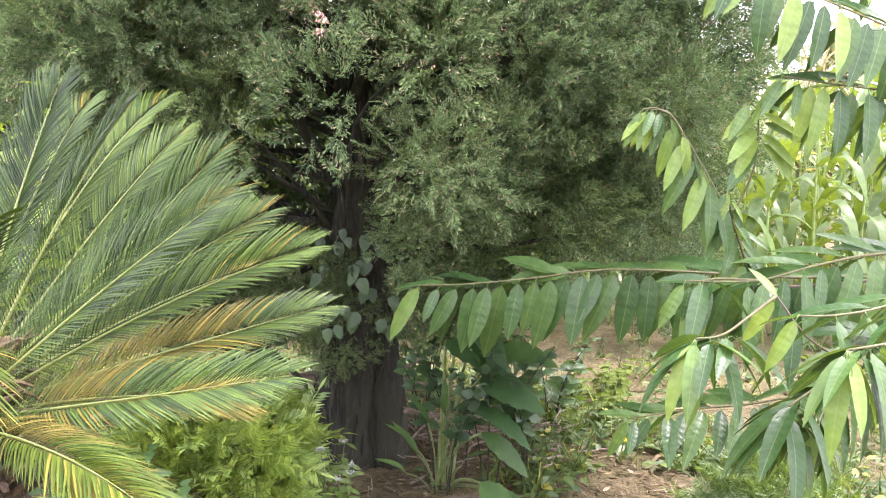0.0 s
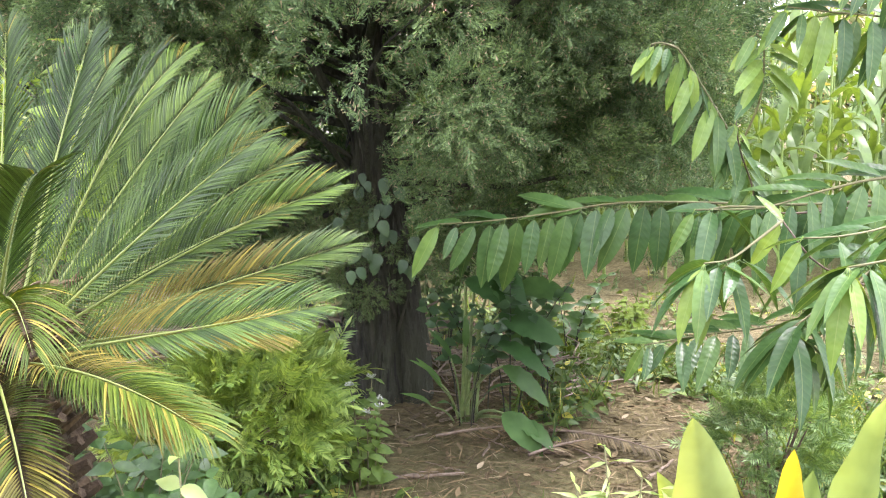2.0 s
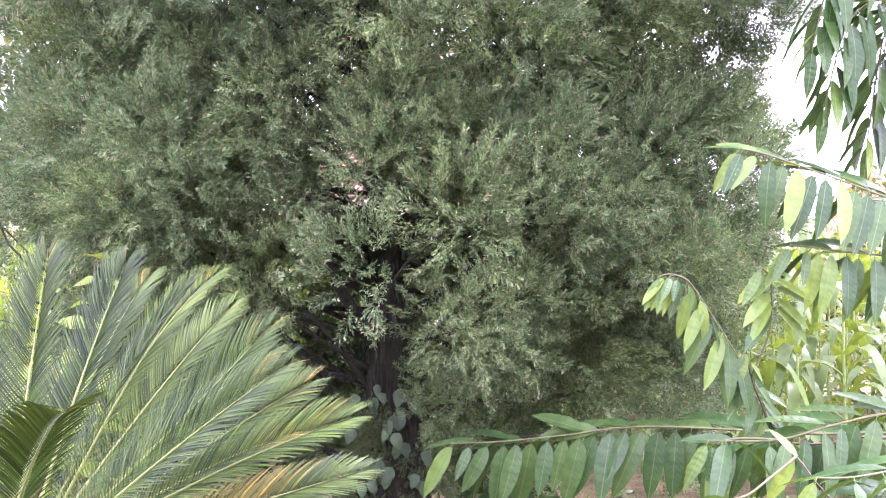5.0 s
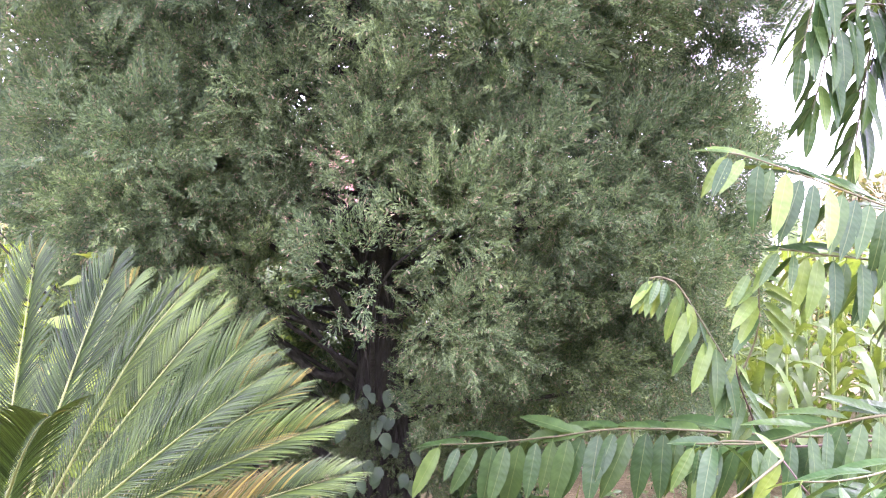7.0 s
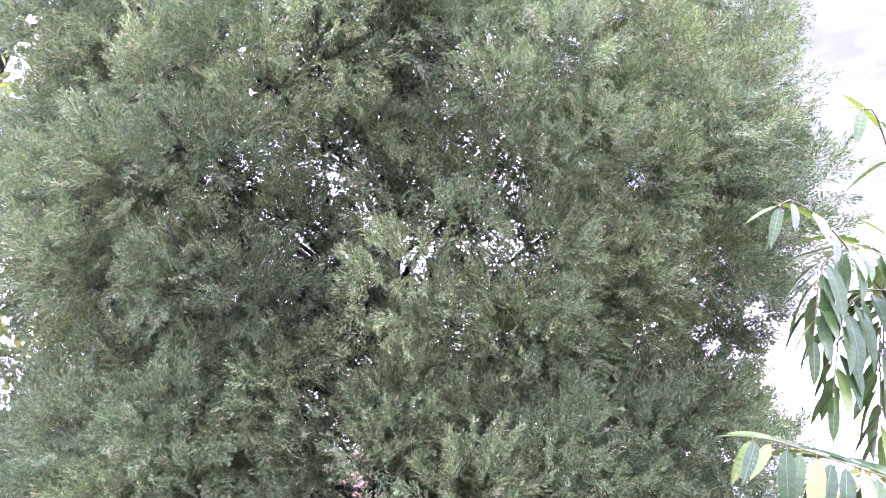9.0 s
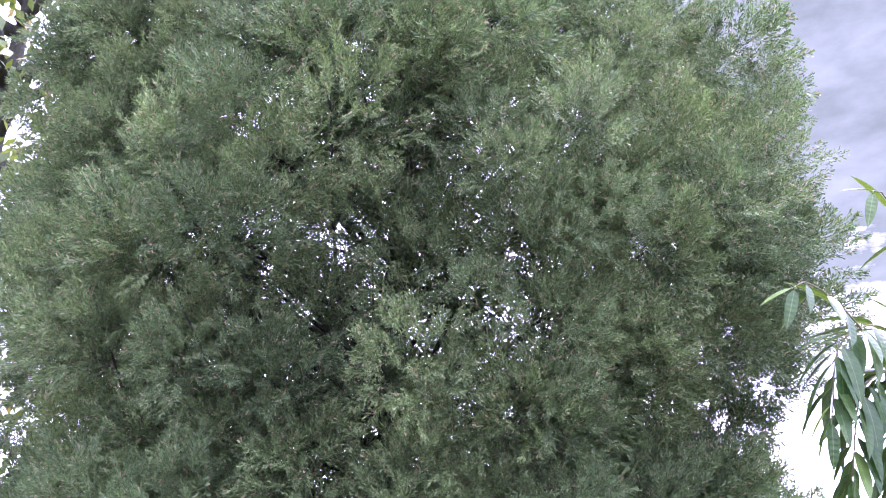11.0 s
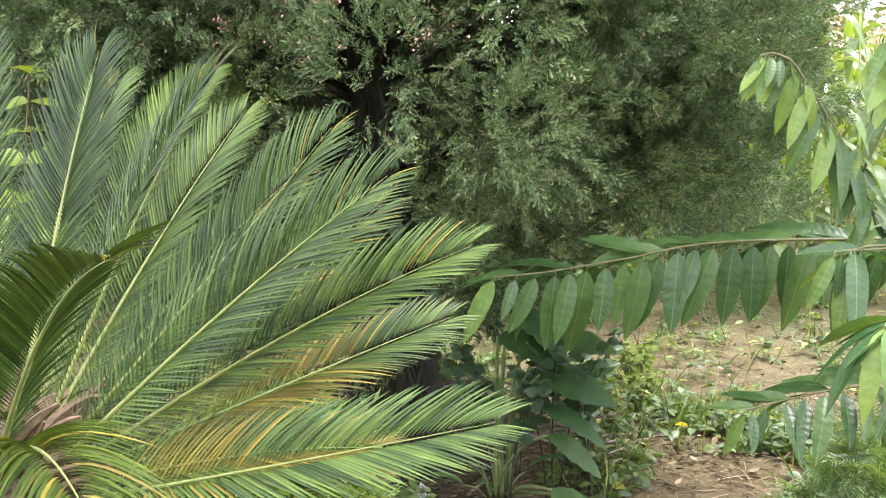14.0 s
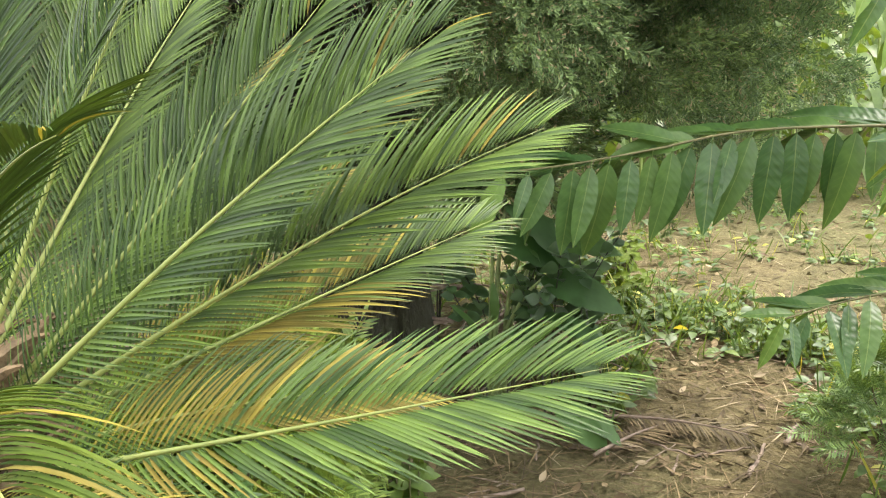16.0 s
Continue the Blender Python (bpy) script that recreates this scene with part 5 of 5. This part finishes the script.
def litter():
    rng = np.random.default_rng(3)
    n = 26000
    x, y = rng.uniform(-1.9, 2.6, n), rng.uniform(1.6, 6.2, n)
    thick = np.exp(-((x - 0.1) ** 2 / 1.3 + (y - 3.45) ** 2 / 0.5)) * 1.0 + 0.24 + 0.30 * np.exp(-((x - 0.8) ** 2 / 0.5 + (y - 4.0) ** 2 / 0.8))
    keep = rng.uniform(size=n) < thick
    x, y = x[keep], y[keep]
    n = len(x)
    a = rng.uniform(0, 6.28, n)
    p = np.stack([x, y, ground_z(x, y) + rng.uniform(0.004, 0.03, n)], -1)
    d = np.stack([np.cos(a), np.sin(a), rng.uniform(-0.12, 0.2, n)], -1)
    up = unit(rng.normal(size=(n, 3)) * 0.5 + [0, 0, 1])
    half = n * 4 // 5
    strip = blade(0.12, 0.0038, 4, 0.3, 0.1, 0.5, power=0.4)
    chip = blade(0.04, 0.017, 5, 0.3, -0.2, 0.45)
    v = joined([scatter(strip, p[:half], d[:half], up[:half], rng.uniform(0.5, 1.3, half)), scatter(chip, p[half:], d[half:], up[half:], rng.uniform(0.5, 1.3, n - half))])
    tagged(put("dry_litter", mesh_of("dry_litter", *v, STRAW)), "dry brown leaf strips and chips strewn on the soil", "litter", kind="stuff")
    # crumbs and pebbles
    m = 1400
    x, y = rng.uniform(-1.5, 2.8, m), rng.uniform(1.8, 6.5, m)
    ico = bmesh.new()
    bmesh.ops.create_icosphere(ico, subdivisions=1, radius=1)
    iv = np.array([w.co[:] for w in ico.verts]) * [1, 0.8, 0.6]
    fi = np.array([[w.index for w in f.verts] for f in ico.faces])
    ico.free()
    p = np.stack([x, y, ground_z(x, y) + 0.004], -1)
    v = scatter((iv * rng.uniform(0.8, 1.2, iv.shape), fi), p, rng.normal(size=(m, 3)), unit(rng.normal(size=(m, 3)) + [0, 0, 2]), 0.004 + 0.012 * rng.uniform(size=m) ** 3)
    tagged(put("soil_crumbs", mesh_of("soil_crumbs", *v, SOIL, False)), "clods and crumbs of brown soil on the ground", "soil", kind="stuff")


litter()


def dead_frond(place, turn, size, seed):
    rng = np.random.default_rng(seed)
    ob = thing("dead_frond", "dead brown palm frond lying on the ground", "frond", place)
    ob.rotation_euler = (0, 0, turn)
    line = bezier([0, 0, 0.02], [size * 0.5, 0, 0.05], [size, 0, 0.015], 10)
    put("rachis", mesh_of("rachis", *tube(line, np.linspace(0.007, 0.002, 10), 5), DRYWOOD), ob)
    s = np.linspace(0.15, 0.98, 46)
    p = np.stack([np.interp(s, np.linspace(0, 1, 10), line[:, k]) for k in range(3)], -1)
    leaf = blade(0.10, 0.006, 4, 0.3, 0.25, 0.4, power=0.5)
    out = []
    for sgn in (-1, 1):
        d = np.stack([0.7 + 0 * s, sgn + 0 * s, rng.uniform(-0.05, 0.15, len(s))], -1)
        out.append(scatter(leaf, p, d, np.array([0, 0, 1.0]) + 0.3 * rng.normal(size=p.shape), rng.uniform(0.7, 1.1, len(s))))
    put("leaf_blade", mesh_of("leaf_blade", *joined(out), STRAW), ob)["kind"] = "stuff"


for k, (x, y, a, size) in enumerate([(0.25, 3.2, 0.5, 0.4), (-0.1, 3.35, 0.25, 0.5), (0.35, 3.45, -0.5, 0.45), (-0.1, 3.55, 0.9, 0.45)]):
    dead_frond((x, y, float(ground_z(x, y)) + 0.01), a, size, 200 + k)


def stick(x, y, turn, size, radius, seed, z=0.0, tilt=0.0, bend=0.02):
    rng = np.random.default_rng(seed)
    line = np.array([[t * size, bend * size * rng.normal(), 0.5 * bend * size * rng.normal()] for t in np.linspace(0, 1, 8)])
    ob = put("stick", mesh_of("stick", *tube(line, np.linspace(radius, radius * 0.6, 8), 6, 0.1, rng), DRYWOOD))
    ob.matrix_basis = pose(x, y, float(ground_z(x, y)) + radius + z, 0, -tilt, math.degrees(turn))
    tagged(ob, "dry pale brown stick lying on the soil", "stick", "sticks on the ground")


for k, (x, y, a, size, r) in enumerate([(0.66, 3.05, 0.9, 0.22, 0.008), (0.86, 3.22, 0.9, 0.16, 0.009), (1.0, 3.1, 2.3, 0.16, 0.007), (-0.25, 3.02, 0.12, 0.26, 0.009), (0.45, 3.1, 1.0, 0.2, 0.005), (0.2, 3.3, -0.25, 0.2, 0.009), (1.3, 3.6, 0.4, 0.3, 0.006), (0.1, 2.75, 0.3, 0.25, 0.005)]):
    stick(x, y, a, size, r, 300 + k)
# the heap of cut branches behind the trunk
heap_rng = np.random.default_rng(6)
for k in range(26):
    stick(-1.25 + heap_rng.uniform(-0.5, 0.4), 4.35 + heap_rng.uniform(-0.3, 0.3), heap_rng.uniform(-0.5, 0.6), heap_rng.uniform(0.6, 1.3), heap_rng.uniform(0.008, 0.02), 330 + k, 0.02 + 0.009 * k, heap_rng.uniform(-4, 9), 0.035)


for k in range(60):
    stick(0.1 + heap_rng.uniform(-0.3, 0.45), 4.1 + heap_rng.uniform(-0.3, 0.25), heap_rng.uniform(0, 6.28), heap_rng.uniform(0.12, 0.45), heap_rng.uniform(0.0025, 0.006), 380 + k, 0.002 * k, heap_rng.uniform(-8, 22), 0.05)
for k in range(14):
    stick(heap_rng.uniform(-0.2, 0.6), heap_rng.uniform(3.1, 3.7), heap_rng.uniform(0, 6.28), heap_rng.uniform(0.1, 0.28), heap_rng.uniform(0.002, 0.005), 430 + k, 0.004, heap_rng.uniform(-1, 6))


def ground_weeds():
    rng = np.random.default_rng(9)
    spots = [(1.5, 3.3, 0.4, 50), (1.2, 2.6, 0.3, 30), (1.6, 2.8, 0.4, 50), (-1.2, 5.2, 0.7, 120), (-0.3, 5.0, 0.6, 40), (0.45, 3.9, 0.22, 30), (0.62, 4.3, 0.3, 46), (0.7, 4.8, 0.35, 60), (1.22, 4.2, 0.3, 70), (1.05, 4.5, 0.25, 34), (1.7, 5.8, 0.7, 40), (1.45, 3.9, 0.3, 44), (1.9, 3.6, 0.5, 100), (2.4, 4.6, 0.5, 70), (0.38, 3.6, 0.15, 16), (-0.55, 2.7, 0.35, 60), (1.45, 3.2, 0.35, 90), (-0.9, 2.5, 0.4, 80), (3.2, 6.3, 0.8, 60), (-2.2, 5.2, 1.0, 160), (-3.0, 6.5, 1.3, 160), (0.2, 2.4, 0.3, 12), (0.0, 5.6, 0.8, 120)]
    leaf = blade(0.055, 0.03, 5, 0.2, 0.25, 0.4)
    grass = blade(0.16, 0.007, 5, 0.3, 0.4, 0.3, power=0.5)
    out = []
    for x, y, r, n in spots:
        px, py = x + r * rng.normal(size=n) * 0.6, y + r * rng.normal(size=n) * 0.6
        h = 0.02 + 0.12 * rng.uniform(size=n) ** 2
        for j in range(9):
            a = rng.uniform(0, 6.28, n)
            f = rng.uniform(0.25, 1.0, n)
            p = np.stack([px + 0.03 * f * np.cos(a), py + 0.03 * f * np.sin(a), ground_z(px, py) + h * f], -1)
            d = np.stack([np.cos(a), np.sin(a), rng.uniform(-0.2, 0.6, n)], -1)
            out.append(scatter(leaf, p, d, unit(rng.normal(size=(n, 3)) * 0.3 + [0, 0, 1]), rng.uniform(0.5, 1.25, n)))
        for j in range(3):
            a = rng.uniform(0, 6.28, n)
            p = np.stack([px + rng.uniform(-0.06, 0.06, n), py + rng.uniform(-0.06, 0.06, n), ground_z(px, py)], -1)
            d = np.stack([np.cos(a) * 0.5, np.sin(a) * 0.5, 0.9 + 0 * a], -1)
            out.append(scatter(grass, p, d, unit(rng.normal(size=(n, 3))), rng.uniform(0.5, 1.2, n)))
    tagged(put("ground_weeds", mesh_of("ground_weeds", *joined(out), WEED)), "low green weeds and grass patches on the soil", "weeds", kind="stuff")


ground_weeds()


def daisy(x, y, tall, seed):
    ob = thing("daisy", "tiny white daisy with yellow centre", "flower", (x, y, float(ground_z(x, y))), "daisies")
    put("stem", mesh_of("stem", *tube([[0, 0, -0.01], [0.004, 0, tall * 0.6], [0, -0.004, tall]], 0.0012, 4), GREEN_TWIG), ob)
    pet = blade(0.012, 0.006, 4, 0.1, 0.1)
    a = np.arange(6) * np.pi / 3
    d = np.stack([np.cos(a), np.sin(a) - 0.0, 0 * a + 0.1], -1)
    put("petals", mesh_of("petals", *scatter(pet, np.array([[0, 0, tall]] * 6), d, np.array([[0, -0.5, 1.0]] * 6), np.ones(6)), PETAL), ob)
    put("centre", mesh_of("centre", *tube([[0, 0, tall - 0.002], [0, 0, tall + 0.004]], [0.004, 0.003], 8), POLLEN), ob)


for k, (x, y, h) in enumerate([(0.13, 2.62, 0.07), (0.16, 2.58, 0.06), (0.12, 2.56, 0.05), (0.03, 2.6, 0.05)]):
    daisy(x, y, h, k)
